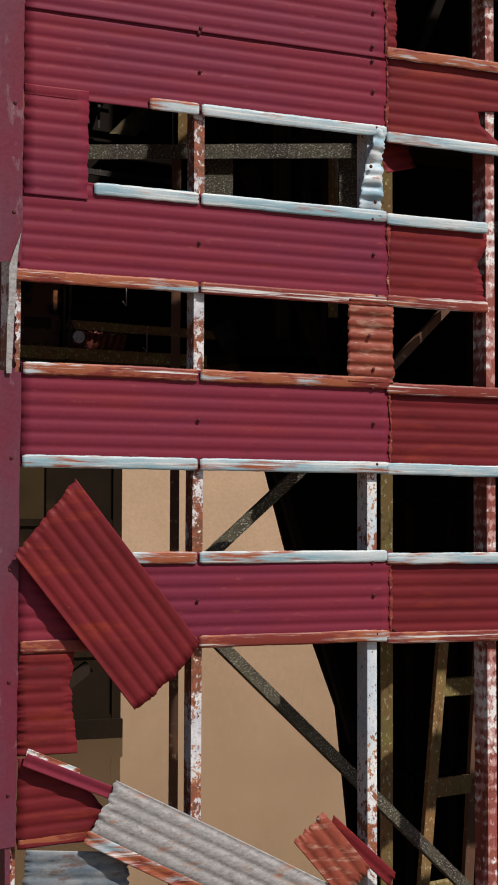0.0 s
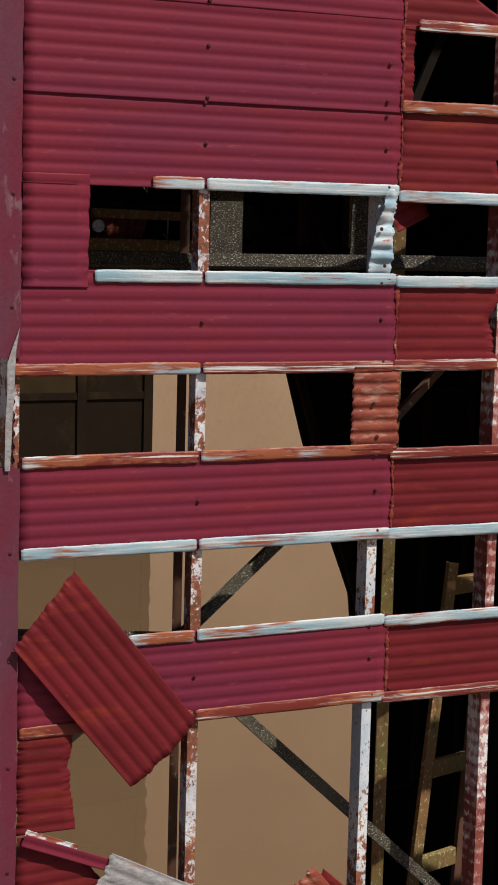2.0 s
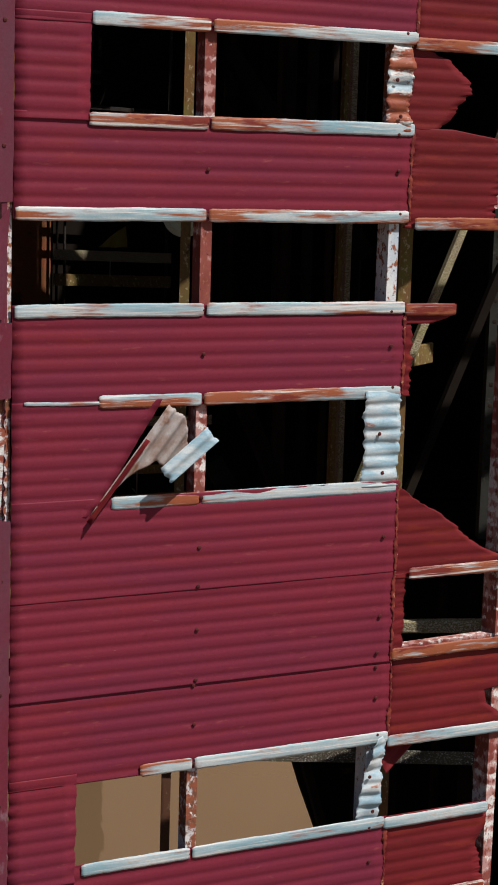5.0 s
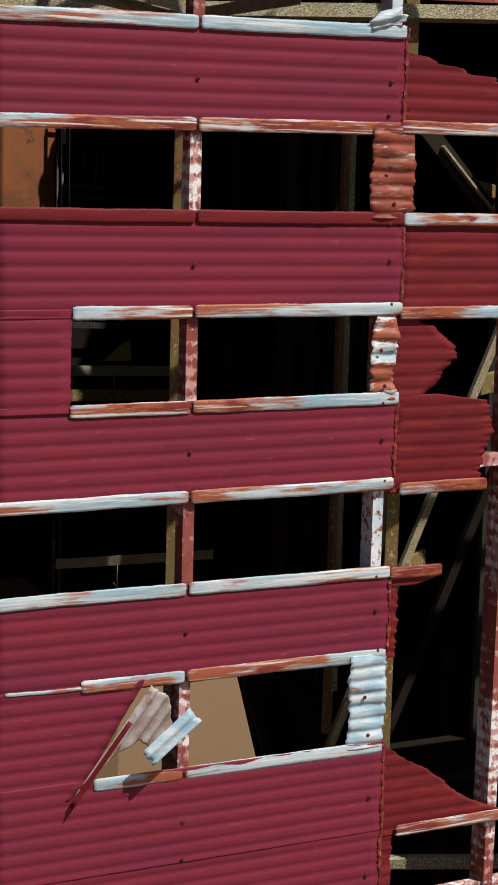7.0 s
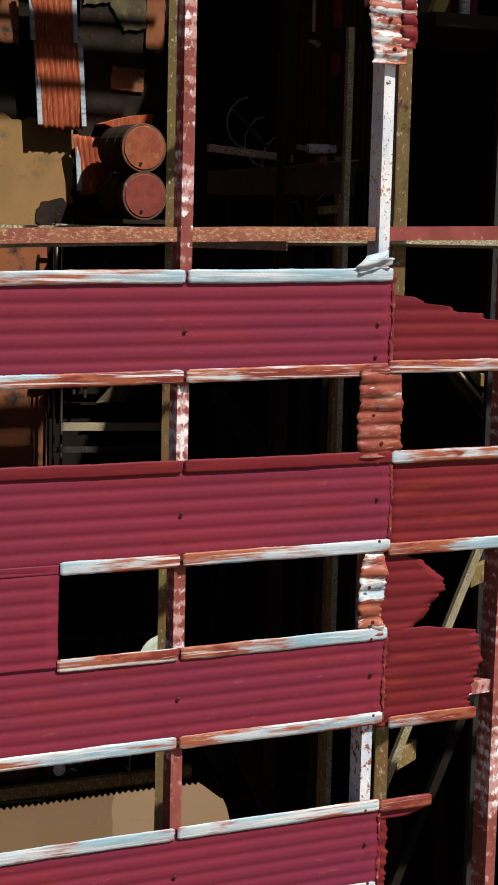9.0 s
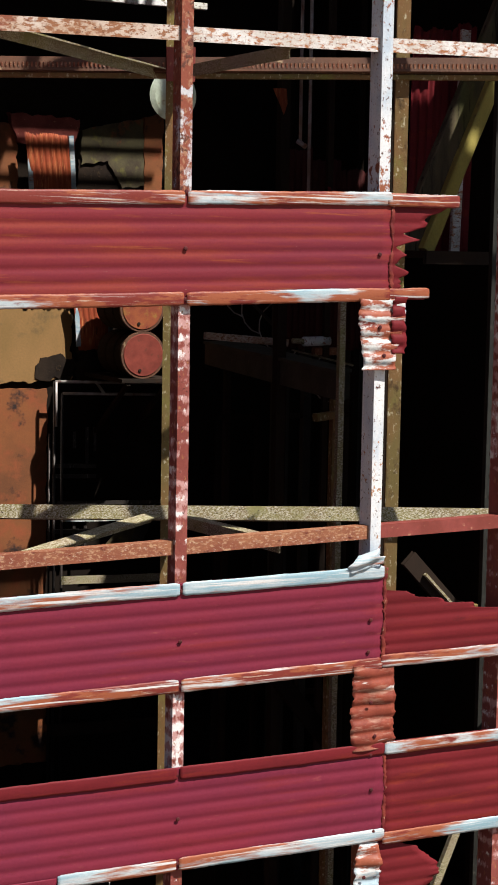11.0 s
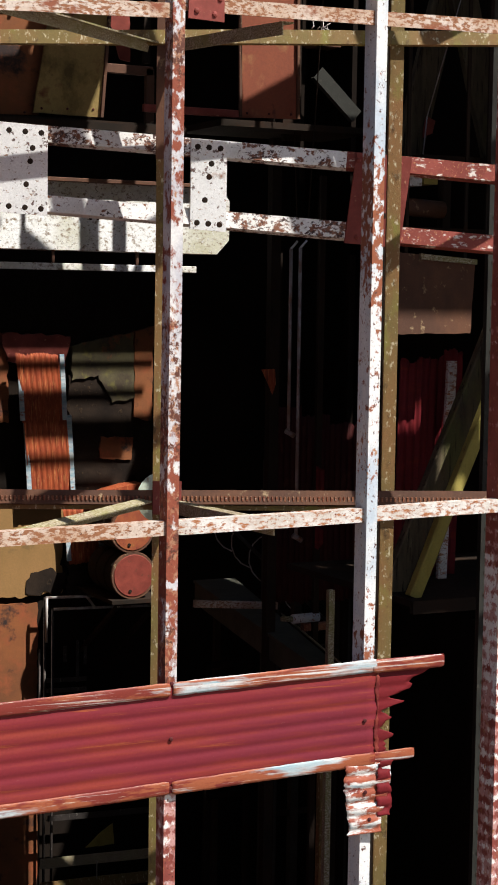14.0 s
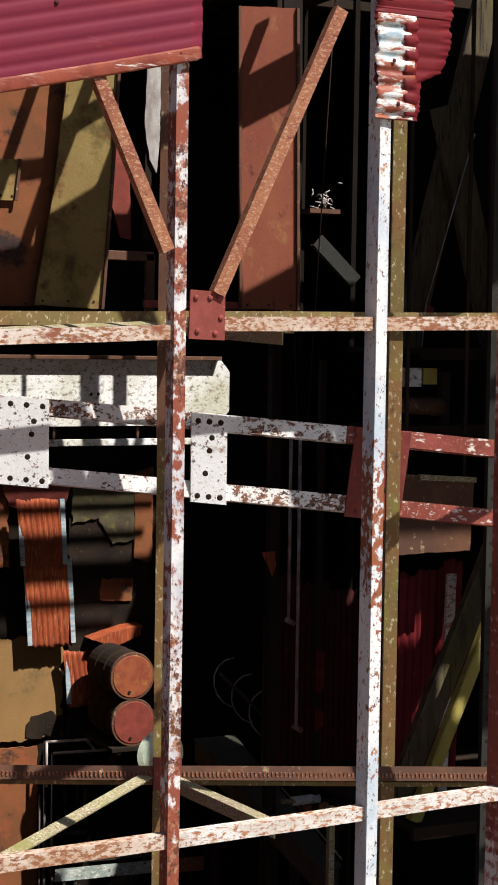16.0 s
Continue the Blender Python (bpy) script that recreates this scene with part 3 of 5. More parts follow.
    if material in (PAINT, PAINT_STREAKED) and abs(x1 - XS) < 0.06:
        corrugated("rusty_end", (x1 - 0.018, y - 0.004, z0 + 0.01 + rise * (x1 - x0)), FRONT_U, FRONT_V, 0.026, z1 - z0 - 0.02, SEAM, ob, "rusted sheet end", [(0, 0.012), (0.3, 0.0), (0.5, 0.014), (0.8, 0.004), (1, 0.016)], None, 0.012, s * 4.1, None,
                   0.01 / PITCH, 0.02)
    return ob


SEAM = surface("rusty_seam", [(((0.20, 0.035, 0.022), (0.12, 0.014, 0.014)), 14, (1, 1, 1), 0.4, 0.6), ((0.40, 0.2, 0.12), 30, (1, 1, 1), 0.60, 0.68)], 0.65, 0, 0.3)
FADED = "faded dark red painted corrugated sheet"
OLD = "darker red corrugated sheet with rust streaks"
TORN = "torn rusty red corrugated sheet remnant"
both = lambda a, b: [(NX, a), (NX - 0.01, b), (2.33, a + 0.02), (2.30, b - 0.02), (NX, (a + b) / 2), (2.31, (a + b) / 2 + 0.02)]
clad(XL, XS + 0.03, 4.70, 5.25, PAINT, 0.006, LAP_RUST, LAP_GALV, None, (0.70, XS), nails=both(4.735, 5.215), label=FADED)
clad(XS - 0.01, XR, 4.70, 5.25, PAINT_OLD, 0.0, LAP_RUST, LAP_GALV, y=0.012, label=OLD, nails=[(2.46, 4.78)])
clad(XL, XS + 0.03, 5.735, 6.32, PAINT, 0.004, LAP_GALV, LAP_RUST, nails=both(5.775, 6.285), label=FADED)
clad(XS - 0.01, XR, 5.74, 6.30, PAINT_OLD, 0.0, LAP_GALV, LAP_RUST, y=0.012, label=OLD)
clad(-0.02, XS + 0.02, 6.78, 7.37, PAINT, 0.0, LAP_RUST, LAP_GALV, (-0.03, XS), (0.46, XS), nails=both(6.82, 7.335), label=FADED)
clad(XS - 0.01, 3.16, 6.785, 7.36, PAINT_OLD, 0.0, LAP_RUST, LAP_GALV, tear=0.025, y=0.012, label=OLD, right=[(0, 0.77), (0.3, 0.73), (0.55, 0.69), (0.7, 0.75), (1, 0.76)])
clad(XL, 0.425, 7.27, 7.90, PAINT, 0.0, tear=0.010, y=-0.004, label=FADED)
clad(XL, XS + 0.01, 7.84, 8.36, PAINT, 0.0, LAP_GALV, None, (0.80, XS), left=[(0, 0), (1, 0)], nails=both(7.87, 8.33), label=FADED)
clad(XL, XS, 8.335, 8.90, PAINT, 0.0, nails=[(NX, 8.36), (NX, 8.65), (2.31, 8.62), (2.3, 8.4)], y=-0.006, label=FADED)
clad(XL, XS, 8.88, 9.43, PAINT, 0.0, None, LAP_GALV, None, (0.60, XS - 0.02), nails=[(NX, 8.90), (NX, 9.12), (NX + 0.005, 9.40), (2.31, 9.1)], y=-0.008, label=FADED)
clad(XS - 0.01, XR, 7.81, 8.41, PAINT_OLD, 0.0, LAP_GALV, LAP_RUST, y=0.012, label=OLD, right=[(0, 1.0), (0.3, 0.72), (0.45, 0.70), (0.5, 1.0), (1, 1.0)], tear=0.008)
clad(XS - 0.045, 2.485, 8.38, 8.86, PAINT_OLD, 0.0, tear=0.012, y=0.012, label=TORN)
clad(XS - 0.03, XR, 8.83, 9.38, PAINT_OLD, 0.0, LAP_RUST, None, (2.50, XR - 0.02), tear=0.015, y=0.012, label=TORN,
     right=[(0, 1.04), (0.16, 0.80), (0.3, 0.62), (0.5, 0.47), (0.68, 0.36), (0.8, 0.22), (0.95, 0.10), (1, 0.05)])
# Row with the peeled flap.
clad(XL, 0.90, 9.33, 9.96, PAINT, 0.0, tear=0.006, y=-0.004, label="red corrugated sheet torn along a slant", right=[(0, 0.42), (0.12, 0.50), (1, 0.85)],
     bend=lambda u, s: 0.05 * max(0.0, (u - (0.36 + 0.62 * s)) / 0.2) ** 2)
clad(XL, XS, 9.92, 10.47, PAINT, 0.0, LAP_MIX, LAP_GALV, (0.52, XS - 0.02), None, nails=both(9.955, 10.435), label=FADED)
lap(wall, 0.10, 0.55, 9.945, 9.965, LAP_GALV, 91.0, "thin bare zinc edge", -0.02)
clad(XS - 0.02, 2.455, 9.92, 10.40, PAINT_OLD, 0.0, tear=0.02, y=0.01, label=TORN)
clad(XS - 0.02, 2.75, 10.34, 10.455, PAINT_OLD, 0.0, None, LAP_RUST, tear=0.012, y=0.01, label=TORN, right=[(0, 0.20), (0.3, 0.33), (1, 0.36)])
clad(XL, XS, 10.91, 11.46, PAINT, 0.004, LAP_MIX, LAP_MIX, None, (0.44, XS), nails=both(10.945, 11.43), label=FADED)
clad(XS - 0.02, 3.04, 10.885, 11.45, PAINT_OLD, 0.0, LAP_MIX, None, (XS + 0.03, 3.02), tear=0.03, y=0.01, label=OLD, right=[(0, 0.65), (0.2, 0.60), (0.5, 0.66), (0.8, 0.66), (0.92, 0.62), (1, 0.30)])
clad(XS - 0.06, 2.78, 11.44, 11.90, PAINT_OLD, 0.0, tear=0.03, y=0.014, label=TORN, right=[(0, 0.22), (0.15, 0.30), (0.45, 0.44), (0.65, 0.42), (0.85, 0.30), (1, 0.10)])
clad(XL, 0.445, 11.42, 11.96, PAINT, 0.0, tear=0.008, y=-0.003, label=FADED)
clad(XL, XS, 11.91, 12.47, PAINT, 0.0, LAP_MIX, PAINT_OLD, (0.45, XS), None, tear=0.006, nails=both(11.945, 12.43), label=FADED)
clad(XS - 0.02, XR, 11.885, 12.47, PAINT_OLD, 0.0, LAP_MIX, LAP_MIX, y=0.012, label=OLD)
clad(XL - 0.02, XS - 0.03, 12.87, 13.45, PAINT, 0.012, LAP_MIX, LAP_GALV, nails=[(NX, 12.91), (NX, 13.15), (NX, 13.42), (2.27, 13.0), (2.28, 13.18)], label=FADED)
clad(XS - 0.06, XR, 12.91, 13.37, PAINT_OLD, 0.0, LAP_MIX, None, tear=0.055, y=0.012, label=TORN,
     right=[(0, 1.05), (0.42, 1.05), (0.5, 1.0), (0.53, 0.84), (0.60, 0.80), (0.63, 0.62), (0.70, 0.60), (0.72, 0.44), (0.79, 0.40), (0.82, 0.24), (0.90, 0.20), (0.93, 0.08), (1, 0.05)])
clad(XL - 0.02, 2.36, 14.895, 15.475, PAINT_STREAKED, 0.025, LAP_MIX, LAP_RUST, nails=[(NX, 14.95), (NX, 15.21), (NX, 15.50), (2.28, 15.2)], label=FADED)
clad(2.30, 2.80, 14.955, 15.53, PAINT_OLD, 0.0, None, LAP_RUST, None, (2.32, 2.78), tear=0.03, y=0.01, label=TORN,
     right=[(0, 0.28), (0.07, 0.28), (0.1, 0.13), (0.2, 0.10), (0.26, 0.18), (0.33, 0.09), (0.42, 0.17), (0.5, 0.10), (0.57, 0.23), (0.63, 0.15), (0.70, 0.29), (0.78, 0.27), (0.87, 0.40), (1, 0.49)])
# Slanted sheets at the top of the view.
clad(-0.35, 1.225, 19.93, 20.52, PAINT, 0.232, RUST_SHEET, None, nails=[(NX - 0.02, 20.31), (0.45, 20.5)], label=FADED)
clad(1.24, 2.34, 20.67, 20.79, PAINT, 0.03, label=FADED)
clad(2.22, 2.72, 20.62, 20.79, PAINT_OLD, 0.0, tear=0.03, y=0.008, label=TORN, right=[(0, 0.48), (1, 0.50)])
clad(2.24, 2.72, 20.07, 20.66, PAINT_OLD, 0.0, tear=0.02, y=0.010, label=TORN, right=[(0, 0.27), (0.35, 0.28), (0.45, 0.40), (0.7, 0.47), (1, 0.46)])


def end_patch(x0, x1, z0, z1, material, label, crumple=0.0, left=None, right=None):
    serial[0] += 1
    s = serial[0]
    f = (lambda u, v: crumple * noise.noise((u * 6 + s, v * 7, s))) if crumple else None
    ob = corrugated("sheet_end", (x0, -0.012, z0), FRONT_U, FRONT_V, x1 - x0, z1 - z0, material, wall, label, left, right, 0.016, s * 1.9, f, 0.2, 0.025, 0.0055)
    stud("nail", NAIL_MESH, ((x0 + x1) / 2 - 0.02, -0.024, (z0 + z1) / 2 + 0.03), ob)
    stud("nail", NAIL_MESH, ((x0 + x1) / 2 + 0.01, -0.024, z0 + 0.08), ob)
    return ob


end_patch(2.125, 2.45, 6.30, 6.81, RUST_SHEET, "rusted orange end of a torn-off corrugated sheet")
end_patch(2.20, 2.40, 7.34, 7.88, BLUE_ZINC, "crumpled bare zinc end of a torn-off sheet", 0.07, [(0, 0.0), (0.5, 0.04), (1, 0.10)], [(0, 0.16), (0.5, 0.17), (1, 0.20)])
end_patch(2.15, 2.385, 9.40, 9.96, BLUE_ZINC, "bare zinc end of a torn-off corrugated sheet", 0.02)
end_patch(2.205, 2.37, 11.43, 11.93, ZINC_RUST, "bare zinc end of a torn-off corrugated sheet", 0.04, [(0, 0.02), (0.5, 0.0), (1, 0.03)])
end_patch(2.17, 2.44, 12.44, 12.93, RUST_SHEET, "rusted orange end of a torn-off corrugated sheet", 0.02)
end_patch(2.155, 2.45, 14.57, 14.98, ZINC_RUST, "bare zinc end of a torn-off corrugated sheet", 0.015, [(0, 0.03), (1, 0)], [(0, 0.22), (0.5, 0.28), (1, 0.29)])
end_patch(2.235, 2.47, 20.07, 20.62, ZINC_RUST, "bare zinc end of a torn-off corrugated sheet", 0.025)
corrugated("crumpled_corner", (2.10, -0.022, 13.44), (1, 0, 0.25), FRONT_V, 0.27, 0.085, LAP_GALV, wall, "crumpled bare zinc corner", [(0, 0.05), (0.5, 0.02), (1, 0.10)], [(0, 0.25), (0.4, 0.27), (0.6, 0.20), (1, 0.24)],
           0.02, 6.6, lambda u, v: 0.02 * noise.noise((u * 14, v * 16, 2.0)), 0.3, 0.02, 0.009)
for x0, x1, z0, z1 in ((2.362, 2.445, 14.66, 14.97), (2.40, 2.475, 20.09, 20.60)):
    corrugated("sheet_end", (x0, -0.0145, z0), FRONT_U, FRONT_V, x1 - x0, z1 - z0, PAINT_OLD, wall, "strip of red paint left on a bare sheet end", tear=0.014, seed=x0, phase=0.2 - (z0 - 14.57) / PITCH, step=0.02, ridge=0.0055)
lap(wall, 2.33, 2.60, 14.955, 15.015, LAP_RUST, 77.0, "rusted strip end with a bare zinc tip", 0.02, -0.004)
# The dark sheet folded back inside the upper right opening.
corrugated("sheet_end", (2.42, 0.03, 7.62), (0.8, 0.5, 0.25), (-0.25, 0.2, 0.9), 0.42, 0.24, PAINT_OLD, wall, "dark red sheet folded back inwards", tear=0.02, seed=4.4)

# Side wall round the left corner, with its flashing.
side = empty("wall_side", (0.0, 4, 3.0), "violet-red painted side wall round the corner", "wall", kind="structure")
for k in range(34):
    z = 2.6 + k * 0.56
    corrugated("sheet", (0.0, 7.0, z), (0, -1, 0), (0, 0, 1), 7.0, 0.58, PAINT_SIDE, side, "", seed=50 + k, step=0.5, ridge=0.006, tear=0.0)
for k, (z0, z1) in enumerate(((3.62, 6.28), (6.86, 9.36), (9.97, 10.40), (10.98, 12.45), (12.95, 20.0))):
    plate("corner_trim", [(-0.28, z0), (0.028, z0 + 0.02), (0.030, z1 - 0.02), (-0.28, z1)], -0.016, 0.003, PAINT_SIDE, side, "flat violet-red corner trim", 0.008, k)
    for z in [z0 + 0.3 + 0.62 * i for i in range(int((z1 - z0) / 0.62))]:
        stud("nail", NAIL_MESH, (-0.02, -0.016, z), side)
for z0, z1 in ((2.6, 6.28), (6.86, 9.3), (10.05, 12.4), (12.95, 21.0)):
    bar("corner_flashing", (-0.012, 0.09, z0), (-0.012, 0.09, z1), 0.03, 0.20, PAINT_SIDE, side, "angle", 0.003, (0, -1, 0), "flat violet-red corner flashing", 0.012, z0)
plate("flashing_flap", [(-0.06, 6.25), (-0.03, 6.25), (0.0, 6.92), (0.02, 7.05), (-0.05, 6.85)], -0.03, 0.003, WHITE_SHEET, side, "bent bare end of the corner flashing", 0.006, 2)
plate("flashing_flap", [(-0.09, 9.40), (-0.03, 9.42), (-0.01, 9.83), (-0.05, 9.86)], -0.035, 0.003, ZINC_RUST, side, "bent bare end of the corner flashing", 0.006, 3)
plate("flashing_flap", [(-0.05, 8.98), (-0.02, 9.0), (-0.02, 9.35), (-0.07, 9.38)], -0.03, 0.003, PAINT_SIDE, side, "bent strip of the corner flashing", 0.006, 8)
plate("flashing_flap", [(-0.06, 10.4), (-0.03, 10.4), (0.01, 10.98), (-0.05, 10.9)], -0.03, 0.003, PAINT_SIDE, side, "bent strip of the corner flashing", 0.006, 4)

# ---- the outer steel frame ----
frame_ = empty("outer_steelwork", (1.5, 0.1, 0), "flaking white and rusty riveted steel wall frame", "frame")
LEVELS = (0.37, 3.02, 5.80, 8.32, 10.98, 13.62, 16.28, 18.94, 22.35)
for x, m, z0, z1 in ((1.10, POST_RED, 8.0, 15.1), (1.10, POST_WORN, 15.1, 22.4), (1.10, POST, -3.2, 8.0), (2.28, POST_WHITE, -3.2, 22.4), (3.155, POST_RED, -3.2, 22.4), (-0.03, POST, -3.2, 22.4)):
    deep = {1.10: 0.10, 2.28: 0.125}.get(x, 0.15)
    bar("post", (x + 0.033, 0.02 + deep / 2, z0), (x + 0.033, 0.02 + deep / 2, z1), 0.066, deep, m, frame_, "channel", 0.010, (0, -1, 0), wobble=0.004, seed=x)
for k, z in enumerate(LEVELS):
    lift = 0.02
    for a, b in ((-0.03, 1.10), (1.166, 2.28), (2.346, 3.155), (3.22, 6.4)):
        m = {5: RED_LEAD if a > 2 else RAIL, 6: RAIL_MIX if a < 1 else RAIL_WHITE, 7: RAIL_MIX}.get(k, POST_RED)
        sag = 0.065 if k == 7 and a < 1 else 0.0
        bar("rail", (a, 0.075, z + lift * a - sag), (b, 0.075, z + lift * b - 0.6 * sag), 0.075, 0.07, m, frame_, "angle", 0.009, (0, -1, 0), wobble=0.005, seed=z + a)
bar("brace", (0.66, 0.03, 20.20), (1.06, 0.03, 19.33), 0.065, 0.06, RAIL, frame_, "angle", 0.009, label="slanted rusty brace")
bar("brace", (2.03, 0.03, 20.62), (1.34, 0.03, 19.12), 0.070, 0.06, RAIL, frame_, "angle", 0.009, label="slanted rusty brace")
gusset = plate("gusset_plate", [(1.185, 18.89), (1.385, 18.885), (1.385, 19.13), (1.19, 19.14)], 0.022, 0.01, RED_LEAD, frame_, "small red-brown gusset plate")
for x, z in ((1.22, 19.10), (1.30, 19.10), (1.35, 19.10), (1.23, 18.93), (1.33, 18.92), (1.36, 19.0)):
    stud("rivet", RIVET_MESH, (x, 0.022, z), gusset)

# ---- the inner frame ----
inner = empty("inner_steelwork", (2.2, 1.45, 0), "olive and brown painted steel frame inside the wall", "frame")


def iy(x):
    """The inner line stands askew to the wall."""
    return 1.5 - 0.5 * (x - 1.6)


ASKEW = (-0.447, -0.894, 0)
for x, w, m, z0, z1 in ((1.628, 0.062, BROWN, -3.2, 8.0), (1.668, 0.062, OLIVE, 8.0, 18.3), (1.668, 0.062, BROWN, 18.3, 22.4), (2.90, 0.080, OLIVE, -3.2, 22.4), (0.2, 0.085, BROWN, -3.2, 22.4)):
    bar("post", (x, iy(x), z0), (x + 0.003, iy(x), z1), w, 0.10, m, inner, "angle", 0.010, ASKEW, wobble=0.006, seed=x * 2)
for z, m in ((4.84, SPECKLED), (7.40, SPECKLED), (13.61, LICHEN), (16.29, BROWN), (19.0, OLIVE)):
    bar("rail", (-0.3, iy(-0.3) - 0.06, z - 0.02), (3.62, iy(3.62) - 0.06, z + 0.03), 0.085, 0.03 if z > 18 else 0.08, m, inner, "angle", 0.010, (-0.447, -0.894, 0.25), wobble=0.006, seed=z)
bar("rail", (2.9, iy(2.9) - 0.06, 8.30), (3.62, iy(3.62) - 0.06, 8.33), 0.08, 0.08, LICHEN, inner, "box", 0.01, ASKEW, wobble=0.004, seed=6)
bar("rail", (-0.3, iy(-0.3) - 0.05, 16.215), (3.62, iy(3.62) - 0.05, 16.26), 0.03, 0.05, OLIVE, inner, "box", 0.01, ASKEW)
teeth_v, teeth_f = [], []
for k in range(144):
    x = 0.3 + 0.0225 * k
    for dx, dz in ((0, 0), (0.008, 0), (0.008, 0.028), (0, 0.028)):
        for d in (0.0, 0.012):
            teeth_v.append((x + dx, iy(x + dx) - 0.103 - d, 16.262 + 0.012 * x + dz))
    b = 8 * k
    teeth_f += [(b + 1, b + 3, b + 5, b + 7), (b, b + 1, b + 7, b + 6), (b + 2, b + 4, b + 5, b + 3), (b + 4, b + 6, b + 7, b + 5), (b, b + 2, b + 3, b + 1)]
tagged(link_mesh("rack_teeth", teeth_v, teeth_f, RAIL, inner, "row of small worn teeth along the rail"), kind="stuff")
# Flat bracing between the frames at each level.
for z, zi in ((13.60, 13.58), (16.26, 16.25), (18.90, 18.95)):
    bar("brace", (1.60, iy(1.6) - 0.05, zi), (0.20, 0.12, z - 0.01), 0.075, 0.07, LICHEN, inner, "angle", 0.009, (0, -0.3, 1), wobble=0.004, seed=z)
    bar("brace", (1.70, iy(1.7) - 0.05, zi), (1.80, 0.12, z), 0.075, 0.07, LICHEN, inner, "angle", 0.009, (0, -0.3, 1), wobble=0.004, seed=z + 3)
bar("rail", (-0.2, iy(-0.2) - 0.05, 7.94), (2.78, iy(2.78) - 0.05, 7.96), 0.10, 0.06, SPECKLED, inner, "angle", 0.010, ASKEW, wobble=0.004, seed=31)
for x0, x1, z0 in ((1.765, 1.955, 7.38), (2.60, 2.72, 7.38)):
    plate("web_plate", [(x0, z0), (x1, z0), (x1, 7.95), (x0, 7.95)], lambda x: iy(x) - 0.04, 0.012, SPECKLED, inner, "dark speckled web plate between two rails", 0.006, x0)
# Crossing braces low down.
bar("brace", (1.06, 0.62, 4.865), (2.45, 0.62, 6.05), 0.07, 0.05, SPECKLED, inner, "angle", 0.009, label="slanted dark brace")
bar("brace", (1.35, 0.60, 4.86), (3.62, 0.60, 2.80), 0.075, 0.06, SPECKLED, inner, "angle", 0.009, label="long slanted mossy brace")
bar("brace", (2.55, 0.45, 6.30), (3.25, 0.45, 6.98), 0.05, 0.05, BROWN, inner, "angle", 0.008, label="thin slanted brace")
bar("brace", (0.30, 0.70, 4.25), (0.72, 0.70, 4.56), 0.07, 0.05, DARK, inner, "angle", 0.008, label="thin slanted brace")
plate("joint_plate", [(1.60, 16.20), (1.75, 16.20), (1.75, 16.40), (1.60, 16.40)], lambda x: iy(x) - 0.125, 0.012, RED_LEAD, inner, "red-brown joint plate")

# ---- the lattice girder across ----
girder = empty("lattice_girder", (2.2, 1.62, 17.8), "white riveted lattice girder, spotted with rust, sloping slightly", "girder")


def gy(x):
    return 2.65 - 0.55 * x


TILT = -0.085
for name, z, w in (("upper_chord", 18.555, 0.10), ("lower_chord", 18.135, 0.10)):
    for a, b, m, lab in ((-0.3, 2.74, CHORD, ""), (2.74, 3.75, CHORD_RED, "end painted red-brown")):
        bar(name, (a, gy(a), z + TILT * a), (b, gy(b), z + TILT * b), w, 0.08, m, girder, "angle", 0.012, (-0.48, -0.87, 0.2), lab, 0.004, z + a)
for x0, x1, m, lab in ((0.55, 1.135, GIRDER, "white gusset plate with dark rivet holes"), (1.895, 2.085, GIRDER, "white gusset plate with dark rivet holes"), (2.74, 3.03, RED_LEAD, "red-brown gusset plate")):
    a, b = 18.605 + TILT * x0, 18.605 + TILT * x1
    skew = 0.028 if m is RED_LEAD else 0.0
    front = lambda x: gy(x) - 0.062
    p = plate("gusset_plate", [(x0 - skew, a - 0.54), (x1 - skew, b - 0.54), (x1 + skew, b), (x0 + skew, a)], front, 0.012, m, girder, lab)
    n = max(3, int((x1 - x0) / 0.075))
    for i in range(n):
        x = x0 + 0.035 + (x1 - x0 - 0.07) * i / (n - 1)
        for dz in (-0.045, -0.50):
            stud("rivet", RIVET_MESH if m is RED_LEAD else HOLE_MESH, (x, front(x), 18.605 + TILT * x + dz), p, -0.503)
    for dz in (-0.14, -0.22, -0.36):
        x = x1 - 0.06 - 0.15 * abs(dz)
        stud("rivet", HOLE_MESH, (x, front(x), 18.605 + TILT * x + dz), p, -0.503)

# ---- loose sheets hanging at the foot of the view ----


def loose(name, a, b, c, width_wave, material, label, y0, y1, bend=None, seed=0.0, tear=0.01, left=None, right=None):
    """A loose sheet: corner a, the waves running from a to b, across from a to c; y0 at its start, y1 at its end."""
    u = Vector((b[0] - a[0], y1 - y0, b[1] - a[1]))
    v = Vector((c[0] - a[0], 0.0, c[1] - a[1]))
    ob = corrugated(name, (a[0], y0, a[1]), u, v - u.normalized() * v.dot(u.normalized()), u.length, v.length, material, None, "", left, right, tear, seed, bend, 0.1, 0.05, 0.0028)
    tagged(ob, label, "metal sheet", "loose sheets")
    return ob


loose("loose_sheet", (-0.01, 5.24), (0.70, 4.37), (0.34, 5.66), 0, PAINT_OLD, "loose dark red corrugated sheet hanging aslant across the gap", -0.055, -0.075, seed=2.2, tear=0.012, left=[(0, 0.0), (1, -0.11)], right=[(0, 1.13), (0.5, 1.15), (1, 1.10)])
loose("loose_sheet", (0.44, 3.66), (1.95, 2.90), (0.61, 3.97), 0, WHITE_SHEET, "buckled pale grey weathered zinc sheet hanging aslant", -0.05, -0.07,
      bend=lambda u, s: 0.030 * math.sin(u * 2.6) + 0.012 * math.sin(s * 6), seed=5.0, tear=0.02)
